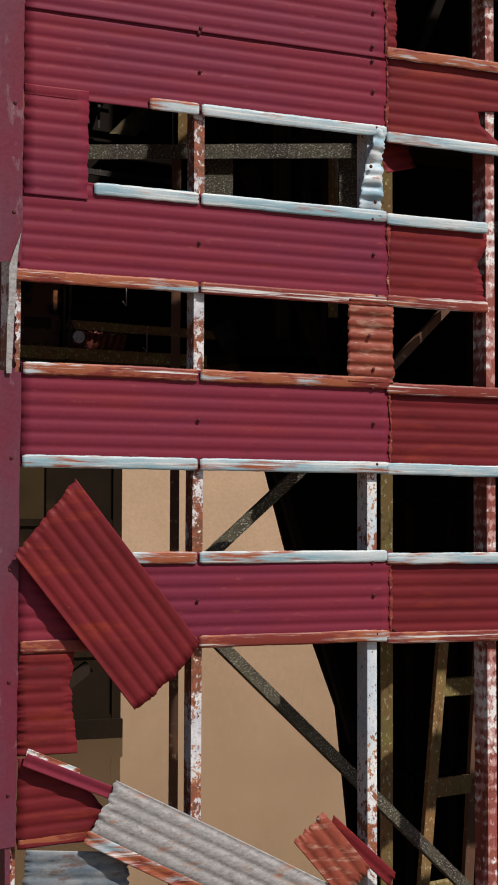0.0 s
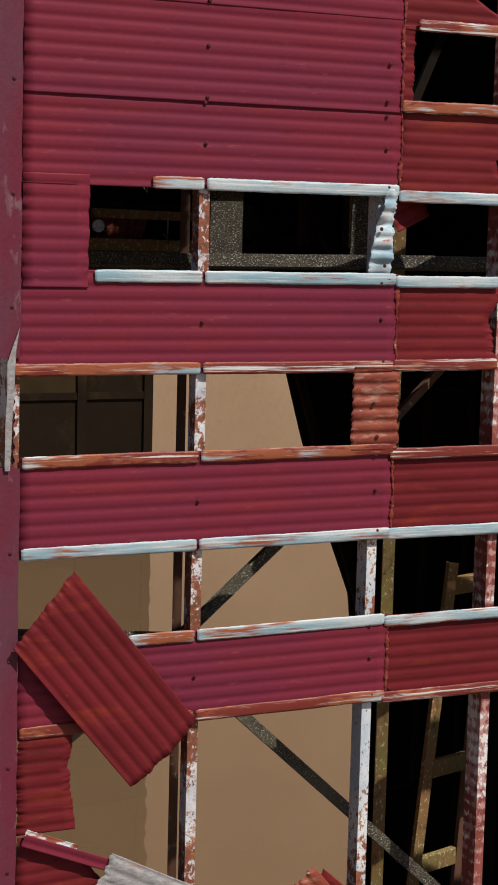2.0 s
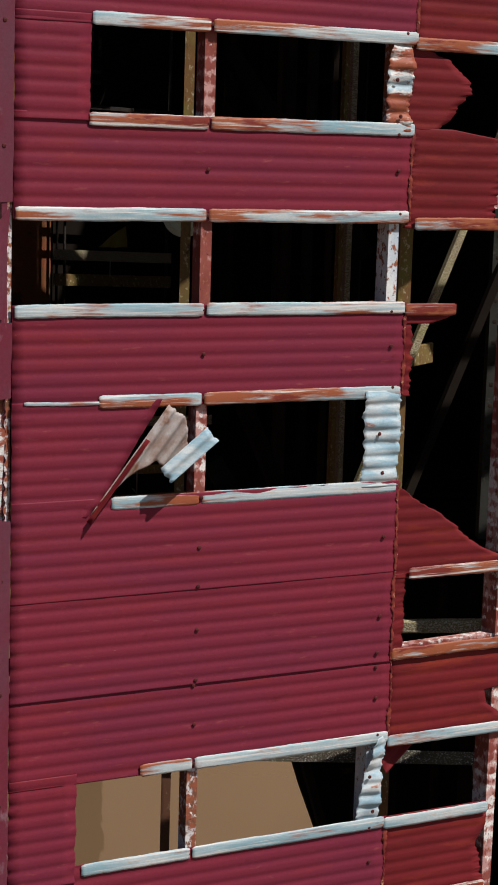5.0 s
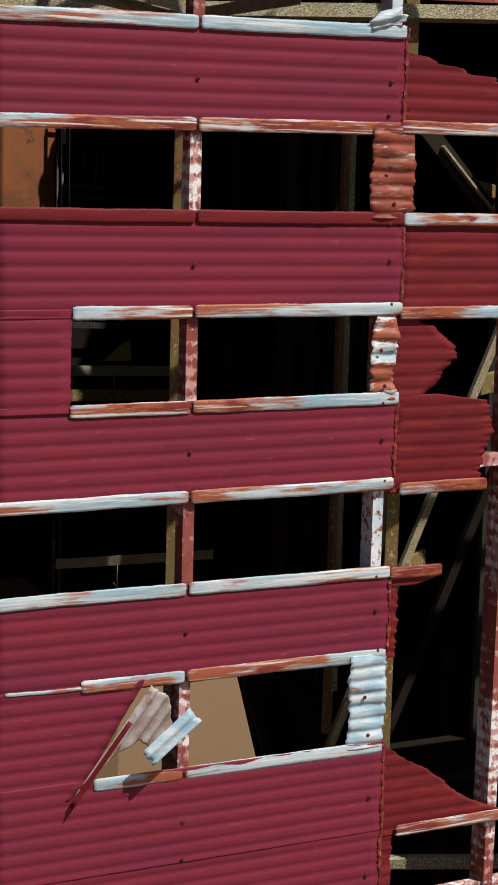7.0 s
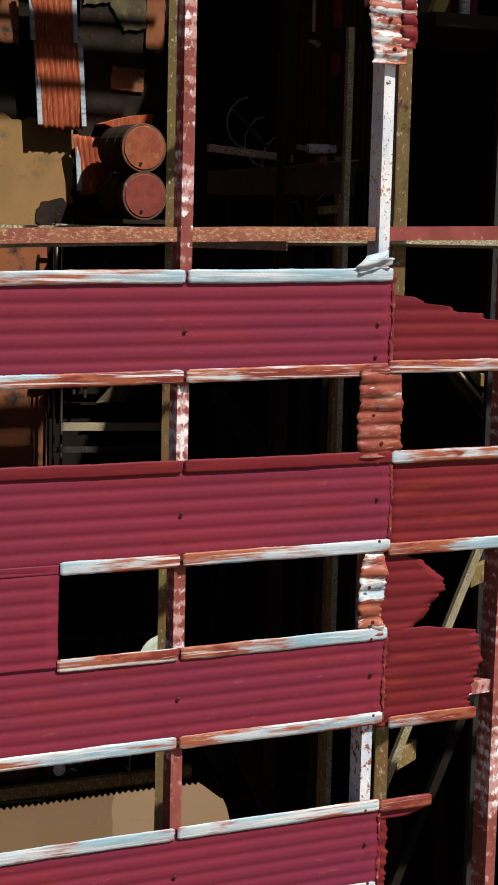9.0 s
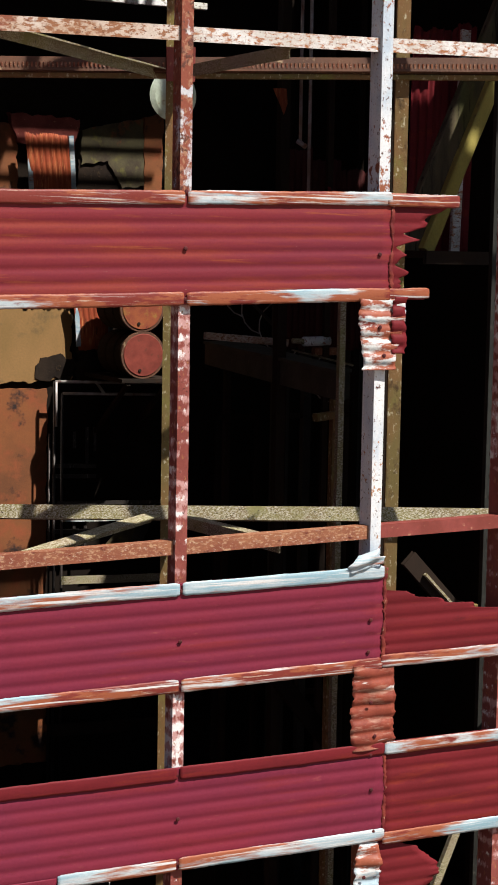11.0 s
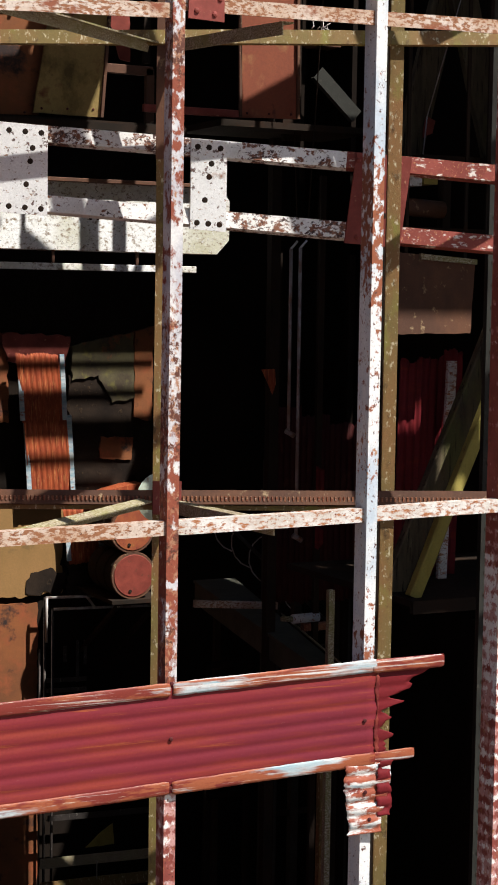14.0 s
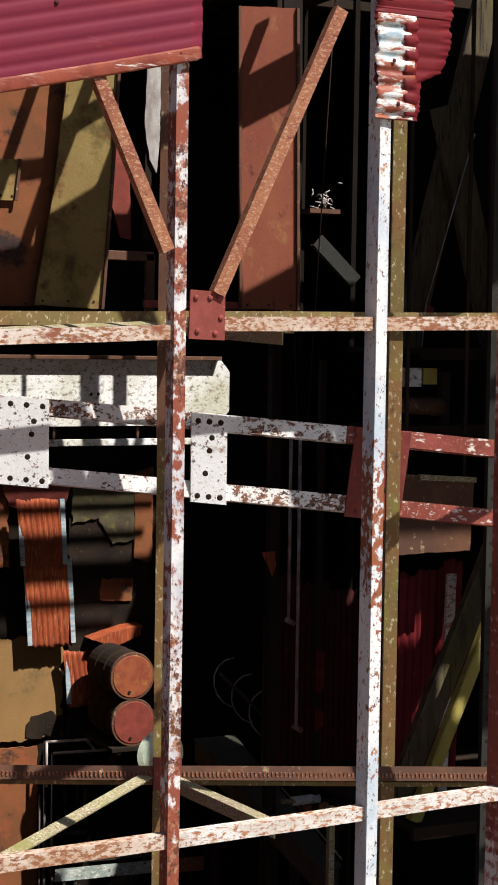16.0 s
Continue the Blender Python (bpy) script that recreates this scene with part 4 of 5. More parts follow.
loose("loose_sheet", (1.74, 3.54), (2.06, 3.18), (1.96, 3.68), 0, RUST_SHEET, "small crumpled rust-red corrugated piece by the post", -0.05, -0.07, seed=7.0, tear=0.02)
loose("loose_sheet", (1.95, 3.62), (2.38, 3.24), (1.99, 3.70), 0, PAINT_OLD, "small crumpled rust-red corrugated piece by the post", -0.04, -0.06, seed=8.0, tear=0.02)
loose("loose_sheet", (0.03, 3.06), (0.66, 3.0), (0.03, 3.62), 0, BLUE_SHEET, "blue-grey corrugated sheet at the foot of the wall", -0.03, -0.02, seed=9.0, tear=0.02)
clad(XL, 0.42, 4.13, 4.73, PAINT_OLD, 0.0, tear=0.014, y=-0.004, right=[(0, 0.36), (0.35, 0.33), (0.7, 0.31), (1, 0.33)], label="dark red corrugated sheet with a torn edge")
clad(XL, 0.56, 3.62, 4.12, PAINT_OLD, 0.05, LAP_RUST, None, tear=0.010, y=-0.012, right=[(0, 0.44), (0.3, 0.52), (0.6, 0.42), (1, 0.05)], label="dark red corrugated sheet cut aslant")
loose("loose_strip", (0.405, 3.635), (1.93, 2.86), (0.445, 3.70), 0, LAP_RUST, "rusted red edge strip below the buckled sheet", -0.062, -0.082, bend=lambda u, s: 0.030 * math.sin(u * 2.6), seed=21.0, tear=0.012)
loose("loose_strip", (0.05, 4.08), (0.61, 3.85), (0.075, 4.15), 0, PAINT, "narrow red strip folded off the sheet's edge", -0.05, -0.05, seed=3.0, tear=0.006)
loose("loose_strip", (0.07, 4.135), (0.38, 4.005), (0.085, 4.175), 0, ZINC_RUST, "narrow bare zinc strip along a bent edge", -0.045, -0.045, seed=3.6, tear=0.006)


def peeled_flap():
    """The corner of a sheet peeled out over its opening, showing its bare back."""
    ob = empty("peeled_flap", (0.86, -0.05, 9.93), "peeled corner of corrugated sheet curled outwards, bare zinc and brown", "metal sheet")
    out = lambda u, s: 0.10 * (s / 0.3) ** 1.5
    corrugated("back", (0.47, -0.02, 9.335), (0.455, -0.02, 0.61), (0.8, -0.05, -0.59), 0.76, 0.28, BROWN_ZINC, ob, "brown-stained zinc back", [(0, 0.0), (0.15, 0.28), (0.5, 0.46), (1, 0.44)],
               [(0, 0.74), (0.5, 0.74), (1, 0.62)], 0.012, 12.0, out, 0, 0.04, 0.007)
    corrugated("curl", (0.83, -0.135, 9.60), (0.62, -0.02, 0.50), (0.5, -0.1, -0.6), 0.34, 0.10, BLUE_ZINC, ob, "bare blue-grey curled edge", tear=0.016, seed=13.0, step=0.03, ridge=0.006)
    corrugated("edge", (0.45, -0.03, 9.31), (0.455, -0.02, 0.61), (0.3, -0.9, -0.3), 0.55, 0.035, PAINT_OLD, ob, "dark folded edge", tear=0.004, seed=15.0, step=0.04, ridge=0.002)


peeled_flap()

# ---- the inside: deck, walls, roof ----
BY = 14.05
floor = empty("floor", (4, 11.6, 7.3), "dark rusted steel deck over corrugated sheets with a mossy front edge", "floor", kind="structure")
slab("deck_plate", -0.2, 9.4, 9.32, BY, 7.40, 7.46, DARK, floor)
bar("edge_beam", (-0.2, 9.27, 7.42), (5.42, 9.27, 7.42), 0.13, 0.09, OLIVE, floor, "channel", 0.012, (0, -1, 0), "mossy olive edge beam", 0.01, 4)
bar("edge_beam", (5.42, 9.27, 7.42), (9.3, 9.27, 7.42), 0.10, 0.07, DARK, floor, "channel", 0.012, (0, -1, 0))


def under_sheet(x0, x1, z):
    """The corrugated sheet below the deck, its waves running inwards, so that the front edge shows as scallops."""
    n = int((x1 - x0) / PITCH * 8)
    verts, faces = [], []
    for y in (10.5, 10.8, 14.0):
        for i in range(n + 1):
            x = x0 + (x1 - x0) * i / n
            verts.append((x, y + (jag(x, 3.0, 0.02) if y < 10.6 else 0.0), z + 0.019 * math.cos(2 * math.pi * x / PITCH) + 0.02 * noise.noise((x * 0.7, y, 2.0))))
    for j in range(2):
        for i in range(n):
            k = j * (n + 1) + i
            faces.append((k, k + 1, k + n + 2, k + n + 1))
    ob = link_mesh("under_sheet", verts, faces, RUST_BROWN, floor, "dim brown corrugated sheet under the deck", True)
    ob.modifiers.new("thick", "SOLIDIFY").thickness = 0.003


RUST_BROWN = surface("brown_rusted_zinc", [(((0.085, 0.055, 0.038), (0.055, 0.038, 0.028)), 4, (1, 1, 1), 0.38, 0.62), ((0.13, 0.085, 0.06), 9, (1, 1, 1), 0.56, 0.68)], 0.75, 0, 0.4)
under_sheet(-0.1, 6.7, 6.80)
bar("floor_girder", (-0.1, 10.66, 7.10), (6.7, 10.66, 7.10), 0.58, 0.12, MOSSY, floor, "channel", 0.012, (0, -1, 0), "mottled grey girder under the deck", 0.008, 9)
back = empty("wall_back", (4, BY, 7), "patched back wall of rusted plates and sheets, near black for the unlit inside", "wall", kind="structure")
# The plate's near-black colour stands for darkness at the back.
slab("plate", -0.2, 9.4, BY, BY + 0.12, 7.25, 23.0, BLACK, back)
# Added wall, near black; its heights let sun in and hide the sky.
far = empty("wall_right", (9.4, 7, 0), "added inner side wall of plates, coloured black as if unlit", "wall", kind="structure")
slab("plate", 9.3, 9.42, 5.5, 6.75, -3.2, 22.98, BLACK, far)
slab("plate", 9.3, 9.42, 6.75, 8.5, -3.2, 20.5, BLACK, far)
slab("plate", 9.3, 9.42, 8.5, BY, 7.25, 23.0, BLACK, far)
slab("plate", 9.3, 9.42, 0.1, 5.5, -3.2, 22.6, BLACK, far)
# Added front beyond the corner, unseen; gaps near the top steer sun inside.
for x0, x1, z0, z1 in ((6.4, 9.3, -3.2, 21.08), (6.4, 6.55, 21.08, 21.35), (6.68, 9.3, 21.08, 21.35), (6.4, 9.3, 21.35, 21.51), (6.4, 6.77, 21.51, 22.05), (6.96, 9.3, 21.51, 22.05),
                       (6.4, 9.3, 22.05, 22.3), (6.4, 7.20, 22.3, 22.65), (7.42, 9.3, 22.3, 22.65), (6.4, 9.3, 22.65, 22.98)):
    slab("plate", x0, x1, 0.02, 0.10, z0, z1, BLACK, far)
# Unseen added sheets, set in rows so sun enters only between them.
for k, (z0, z1) in enumerate(((-3.1, 2.6), (3.4, 3.7), (4.70, 5.25), (5.74, 6.30), (6.79, 7.36), (7.82, 8.41), (8.85, 9.9), (10.5, 10.9), (11.0, 12.5), (12.9, 13.4), (20.1, 21.0))):
    corrugated("sheet", (XR - 0.02, 0.02, z0), FRONT_U, FRONT_V, 3.0, z1 - z0, PAINT_OLD, wall, OLD, seed=70 + k, step=0.3)
bulk = empty("bulkhead", (8, 10, 0), "slanting bulkhead plate below the deck, coloured as a black silhouette", "bulkhead", kind="structure")
# Its black is a silhouette against bright water, put into the colour.
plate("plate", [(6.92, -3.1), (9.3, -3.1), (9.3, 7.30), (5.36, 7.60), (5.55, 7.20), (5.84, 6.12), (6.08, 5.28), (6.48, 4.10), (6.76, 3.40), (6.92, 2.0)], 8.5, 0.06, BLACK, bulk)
# Black filler closing a bright gap between bulkhead and deck.
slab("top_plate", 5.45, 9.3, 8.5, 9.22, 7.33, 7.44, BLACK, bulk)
bar("stiffener", (5.62, 8.45, 7.15), (6.95, 8.45, 3.0), 0.10, 0.08, DARK, bulk, "angle", 0.012)
for x in (7.2, 7.7, 8.3, 8.9):
    bar("stiffener", (x, 8.45, -3.0), (x, 8.45, 7.2), 0.08, 0.08, DARK, bulk, "angle", 0.012)
for z in (1.0, 2.6, 4.2, 5.8):
    bar("stiffener", (7.0, 8.44, z), (9.2, 8.44, z), 0.06, 0.06, DARK, bulk, "angle", 0.012)
# Added to close the left side, near black like the unlit inside.
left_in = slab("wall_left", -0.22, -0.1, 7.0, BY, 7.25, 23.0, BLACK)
tagged(left_in, "added inner side wall of plates, coloured black as if unlit", "wall", kind="structure")
# Unseen added roof: its openings and bars shape the sun patches inside.
roof = empty("ceiling", (4, 6, 23.3), "", "ceiling", kind="structure")
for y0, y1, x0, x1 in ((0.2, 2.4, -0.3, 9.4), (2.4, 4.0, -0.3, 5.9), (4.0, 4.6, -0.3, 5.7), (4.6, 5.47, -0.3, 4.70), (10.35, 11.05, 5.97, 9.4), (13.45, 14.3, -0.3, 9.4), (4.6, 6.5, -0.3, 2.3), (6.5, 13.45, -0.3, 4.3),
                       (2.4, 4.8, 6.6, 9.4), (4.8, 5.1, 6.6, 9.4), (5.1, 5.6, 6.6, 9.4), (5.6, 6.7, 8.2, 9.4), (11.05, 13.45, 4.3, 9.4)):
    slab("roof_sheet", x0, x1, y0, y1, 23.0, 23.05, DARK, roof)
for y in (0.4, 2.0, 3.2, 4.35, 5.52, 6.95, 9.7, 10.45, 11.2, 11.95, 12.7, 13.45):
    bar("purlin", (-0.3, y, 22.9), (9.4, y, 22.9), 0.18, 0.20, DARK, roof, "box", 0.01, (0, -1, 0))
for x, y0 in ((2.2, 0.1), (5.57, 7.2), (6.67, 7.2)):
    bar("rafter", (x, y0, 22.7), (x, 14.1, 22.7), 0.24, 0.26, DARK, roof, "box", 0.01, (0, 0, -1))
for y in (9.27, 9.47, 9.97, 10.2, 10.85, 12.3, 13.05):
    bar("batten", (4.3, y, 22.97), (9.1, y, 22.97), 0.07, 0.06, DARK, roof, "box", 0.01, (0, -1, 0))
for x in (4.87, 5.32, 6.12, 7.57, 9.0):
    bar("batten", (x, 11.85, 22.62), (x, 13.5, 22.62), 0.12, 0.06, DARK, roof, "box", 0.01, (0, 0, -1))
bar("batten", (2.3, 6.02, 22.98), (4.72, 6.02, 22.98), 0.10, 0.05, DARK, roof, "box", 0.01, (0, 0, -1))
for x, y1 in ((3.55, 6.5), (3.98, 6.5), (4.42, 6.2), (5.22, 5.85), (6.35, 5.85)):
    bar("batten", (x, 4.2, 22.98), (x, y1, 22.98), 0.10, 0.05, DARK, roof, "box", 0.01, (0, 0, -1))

# ---- things against the back wall ----


def on_wall(name, material, corners, label, category, y=BY - 0.05, ragged=0.03, seed=0.0, thick=None):
    return tagged(plate(name, corners, y, BY - y + 0.004, material, None, "", ragged, seed), label, category)


on_wall("steel_plate", PANEL, [(4.23, 8.25), (5.34, 8.25), (5.32, 13.39), (4.23, 13.39)], "orange-brown rusted steel plate on the back wall", "plate", seed=1)
on_wall("steel_plate", TAN, [(4.23, 13.46), (5.66, 13.5), (5.68, 14.79), (5.27, 14.94), (4.95, 14.84), (4.23, 15.1)], "tan-stained plate with a ragged top edge", "plate", BY - 0.06, 0.06, 2)
on_wall("steel_plate", PANEL, [(4.23, 15.82), (4.9, 15.82), (4.87, 16.86), (4.23, 16.97)], "perforated brown rusted plate", "plate", BY - 0.08, 0.03, 3)
on_wall("mud_crust", RUBBLE, [(5.73, 13.44), (7.14, 13.44), (7.14, 14.89), (6.88, 15.82), (6.83, 16.34), (5.73, 16.45)], "dark caked mud crust over the wall", "mud", BY - 0.07, 0.09, 4)
on_wall("steel_plate", MOSSY, [(5.77, 16.38), (6.15, 16.45), (6.36, 16.08), (6.68, 16.14), (6.66, 17.03), (6.2, 16.94), (5.77, 16.84)], "mossy brown mottled plate, rust-edged", "plate", BY - 0.10, 0.04, 5)
on_wall("steel_plate", PANEL, [(6.67, 15.88), (6.93, 15.82), (6.95, 17.12), (6.67, 17.05)], "narrow orange rusted plate", "plate", BY - 0.11, 0.02, 15)
on_wall("steel_plate", STREAKED, [(5.97, 14.84), (6.31, 14.74), (6.66, 14.87), (6.69, 15.0), (6.36, 14.95)], "small bright orange scrap plate above the drums", "plate", BY - 0.40, 0.02, 16)
on_wall("steel_plate", PANEL, [(6.18, 15.33), (6.64, 15.29), (6.67, 15.6), (6.2, 15.62)], "dull brown rusted patch plate", "plate", BY - 0.10, 0.03, 17)
on_wall("steel_plate", RED_LEAD, [(4.85, 16.65), (5.63, 16.5), (5.73, 16.97), (4.75, 17.02)], "dark red plate with a jagged lower edge", "plate", BY - 0.14, 0.05, 6)
on_wall("mud_crust", RUBBLE, [(5.18, 13.52), (5.64, 13.50), (5.72, 13.72), (5.50, 13.86), (5.22, 13.80)], "dark blotch of caked mud", "mud", BY - 0.075, 0.08, 11)


def hung_sheet(x0, x1, z0, z1, material, label, y, seed):
    ob = corrugated("hung_sheet", (x1, y, z0), (0, 0, 1), (-1, 0, 0), z1 - z0, x1 - x0, material, None, "", None, None, 0.03, seed, lambda u, s: 0.05 * math.sin(u * 1.7), 0.0, 0.06, 0.0045, 0.12)
    tagged(ob, label, "metal sheet", "hung sheets")
    bar("hanger", ((x0 + x1) / 2, y + 0.04, z1 - 0.15), ((x0 + x1) / 2, BY, z1 - 0.15), 0.05, 0.05, DARK, ob, "box", face=(0, 0, 1))
    for x in (x0 - 0.01, x1 + 0.0):
        bar("edge_strip", (x, y - 0.03, z0 + 0.05), (x - 0.12 * (z1 - z0) / 2, y - 0.03, z1), 0.065, 0.02, BLUE_ZINC, ob, "box", label="bare zinc edge")


hung_sheet(5.14, 5.74, 14.75, 15.93, STREAKED, "vivid orange rusted corrugated sheet hung upright", BY - 0.24, 3.3)
hung_sheet(5.02, 5.6, 15.82, 16.74, STREAKED, "vivid orange rusted corrugated sheet hung upright", BY - 0.28, 4.1)
hung_sheet(5.72, 6.18, 13.91, 14.68, STREAKED, "short orange rusted corrugated piece", BY - 0.18, 5.7)


def revolve(name, chain, at, axis_y, material, parent=None, label="", sides=28):
    """A body turned about an axis along y: chain of (distance along y, radius)."""
    verts, faces = [], []
    for d, r in chain:
        verts += [(at[0] + r * math.cos(a), at[1] + d, at[2] + r * math.sin(a)) for a in [2 * math.pi * i / sides for i in range(sides)]]
    for j in range(len(chain) - 1):
        for i in range(sides):
            faces.append((j * sides + i, j * sides + (i + 1) % sides, (j + 1) * sides + (i + 1) % sides, (j + 1) * sides + i))
    faces.append(tuple(range(sides - 1, -1, -1)))
    n = (len(chain) - 1) * sides
    faces.append(tuple(range(n, n + sides)))
    return link_mesh(name, verts, faces, material, parent, label)


def drum(x, z, material, label):
    ob = empty("oil_drum", (x, 12.75, z - 0.3), label, "drum", "stacked drums")
    r = 0.30
    revolve("body", [(0.02, r), (0.25, r), (0.27, r + 0.012), (0.29, r), (0.55, r), (0.57, r + 0.012), (0.59, r), (0.86, r)], (x, 12.70, z), True, DARK, ob)
    revolve("rim", [(-0.012, r + 0.006), (0.02, r + 0.014), (0.04, r)], (x, 12.70, z), True, BROWN, ob)
    revolve("end", [(-0.022, r - 0.03), (-0.010, r - 0.02)], (x, 12.70, z), True, material, ob, "rusted round end")
    revolve("bung", [(-0.034, 0.02), (-0.02, 0.022)], (x - 0.05, 12.70, z - 0.2), True, DARK, ob)


drum(6.15, 14.51, DRUM_ORANGE, "rusty orange-brown oil drum lying on another")
drum(6.17, 13.905, DRUM_RED, "dull red oil drum lying on a shelf")
shelf = empty("shelf", (6.2, 12.65, 13.5), "dark steel shelf under the drums", "shelf")
slab("top", 5.85, 6.6, 12.62, BY - 0.02, 13.55, 13.60, DARK, shelf)
for x in (5.95, 6.5):
    bar("bracket", (x, 12.65, 13.54), (x, 14.0, 12.7), 0.06, 0.06, DARK, shelf, "box", face=(0, -1, -1))

strip = empty("leaning_strip", (5.71, 6.82, 14.2), "narrow dull red corrugated strip fixed to a dark stake", "metal sheet")
bar("stake", (5.71, 6.90, 7.47), (5.71, 6.90, 18.7), 0.06, 0.05, DARK, strip, "angle", 0.008)
# One strip built as two pieces; the gap imitates a shadow band.
for z0, z1 in ((15.05, 15.30), (15.44, 15.88)):
    corrugated("sheet", (5.755, 6.84, z0), (0.0, 0.0, 1), (-1, 0, 0), z1 - z0, 0.095, PAINT_OLD, strip, "", [(0, 0.06), (0.5, 0.0), (1, 0.02)], [(0, z1 - z0 - 0.05), (1, z1 - z0)], 0.012, z0, None, 0, 0.05, 0.006)
hung = empty("hanging_plate", (4.9, 3.5, 17.5), "dull brown steel plate hung below a platform", "plate")
plate("sheet", [(4.54, 17.24), (5.21, 17.25), (5.24, 17.83), (4.54, 17.87)], 3.5, 0.02, BROWN, hung, "", 0.01, 3.0)
plate("lip", [(4.72, 17.82), (5.24, 17.79), (5.24, 17.83), (4.72, 17.865)], 3.47, 0.03, LICHEN, hung, "worn bright upper lip")
for x in (4.62, 5.16):
    bar("hanger", (x, 3.53, 17.7), (x, 3.53, 22.6), 0.03, 0.02, DARK, hung, "box")
basket = empty("wire_cage", (6.8, 10.6, 14.6), "bent wire hoop cage round a sloping dark rail", "cage")
bar("rail", (6.60, 10.8, 15.18), (8.3, 10.8, 13.50), 0.20, 0.05, BLACK, basket, "channel", 0.01)
bar("rail", (6.36, 10.5, 14.92), (8.0, 10.5, 13.42), 0.045, 0.045, PIPE, basket, "round")
bar("rail", (7.02, 10.55, 14.56), (7.44, 10.55, 14.14), 0.035, 0.035, LICHEN, basket, "round")
for k in range(6):
    cx, cz = 6.62 + 0.24 * k, 15.02 - 0.21 * k
    arc = [(cx - 0.20 * math.sin(a), 10.6 + 0.2 * math.sin(a), cz - 0.24 + 0.30 * math.cos(a)) for a in [0.1 + 2.9 * i / 7 for i in range(8)]]
    for p, q in zip(arc, arc[1:]):
        bar("hoop", p, q, 0.016, 0.016, STEEL, basket, "round")
walkway = empty("walkway", (5.6, 7.4, 14.0), "dark olive-grey steel walkway plate running inwards", "walkway")
for name, z0, z1, m, inset in (("side", 13.93, 14.17, WALK_PLATE, 0.02), ("top", 14.17, 14.20, WALK_PLATE, 0.0)):
    q = [(4.92 + inset, 5.2), (5.18 - inset, 5.42), (6.52 - inset, 10.4), (5.98 + inset, 10.4)]
    link_mesh(name, [(x, y, z) for z in (z0, z1) for x, y in q], [(3, 2, 1, 0), (4, 5, 6, 7)] + [(k, (k + 1) % 4, 4 + (k + 1) % 4, 4 + k) for k in range(4)], m, walkway)
bar("handrail", (5.20, 5.45, 14.23), (5.86, 7.9, 14.23), 0.02, 0.02, LICHEN, walkway, "round", label="thin pale edge rail")
for x, y in ((5.0, 5.4), (6.2, 10.2)):
    bar("leg", (x, y, 7.47), (x, y, 13.93), 0.07, 0.07, OLIVE if y < 6 else DARK, walkway, "angle", 0.01)
bar("arm", (4.75, 5.3, 13.78), (5.03, 5.36, 13.80), 0.07, 0.07, OLIVE, walkway, "box", label="short worn olive arm")
fitting = empty("pipe_fitting", (5.6, 6.9, 14.2), "white enamelled pipe fitting with a rusty valve block", "pipe fitting")
bar("body", (5.46, 6.9, 14.37), (5.75, 6.9, 14.375), 0.095, 0.095, POST_WHITE, fitting, "round", face=(0, -1, 0))
bar("neck", (5.34, 6.9, 14.38), (5.47, 6.9, 14.37), 0.055, 0.055, LICHEN, fitting, "round")
bar("valve", (5.60, 6.95, 14.27), (5.87, 6.95, 14.27), 0.075, 0.075, RAIL, fitting, "box")
bar("foot", (5.63, 6.95, 14.19), (5.63, 6.95, 14.25), 0.05, 0.05, DARK, fitting, "box", face=(0, -1, 0))
tagged(bar("crossbar", (4.9, 8.0, 14.38), (5.85, 8.0, 14.30), 0.075, 0.06, RAIL_MIX), "short rusty steel crossbar over the walkway", "bar")
scrap_post = empty("column", (5.37, 7.2, 7.47), "dark upright column with a bright orange scrap of sheet", "column")
bar("shaft", (5.37, 7.2, 7.47), (5.33, 7.2, 22.8), 0.10, 0.10, DARK, scrap_post, "channel", 0.012)
plate("scrap", [(5.30, 16.57), (5.335, 16.67), (5.325, 16.82), (5.18, 16.815)], 7.10, 0.006, STREAKED, scrap_post, "small bright orange torn scrap", 0.006, 4.0)
dim = empty("tall_panel", (6.8, 8.6, 14.3), "tall red corrugated panel with deep shade put into its colour", "panel")
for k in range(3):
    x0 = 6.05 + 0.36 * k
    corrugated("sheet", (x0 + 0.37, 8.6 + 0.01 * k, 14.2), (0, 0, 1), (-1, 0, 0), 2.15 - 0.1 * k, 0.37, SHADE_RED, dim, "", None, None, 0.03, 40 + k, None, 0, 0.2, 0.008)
for x in (6.15, 7.05):
    bar("stud", (x, 8.68, 7.47), (x, 8.68, 18.0), 0.07, 0.07, BLACK, dim, "angle", 0.01)
frame_in = empty("window_frame", (6.2, 9.4, 12.0), "dark empty steel frame standing on the deck", "frame")
for p, q in (((5.72, 9.4, 7.2), (5.72, 9.4, 13.4)), ((6.22, 9.4, 7.2), (6.22, 9.4, 13.4)), ((5.72, 9.4, 13.4), (6.22, 9.4, 13.4)), ((5.72, 9.4, 11.9), (6.22, 9.4, 11.9))):
    bar("bar", p, q, 0.07, 0.05, BLACK, frame_in, "box")

# Pipe cage before the back wall.
CY = 13.75
cage = empty("pipe_cage", (6.0, CY, 7.46), "tall grey steel pipe cage standing on the deck", "cage")
for x, top, w in ((5.34, 13.50, 0.038), (5.45, 13.34, 0.038), (6.95, 13.46, 0.045), (5.27, 12.8, 0.028)):
    bar("pipe", (x, CY, 7.46), (x, CY, top), w, w, PIPE, cage, "round")
for x, z in ((5.34, 13.50), (5.45, 13.34)):
    bar("pipe", (x, CY - 0.03, z), (6.97, CY - 0.03, z - 0.04), 0.038, 0.038, STEEL, cage, "round", label="bare grey pipe")
bar("pipe", (5.35, CY - 0.04, 12.9), (5.35, CY - 0.04, 13.50), 0.036, 0.036, STEEL, cage, "round", label="bare grey pipe")
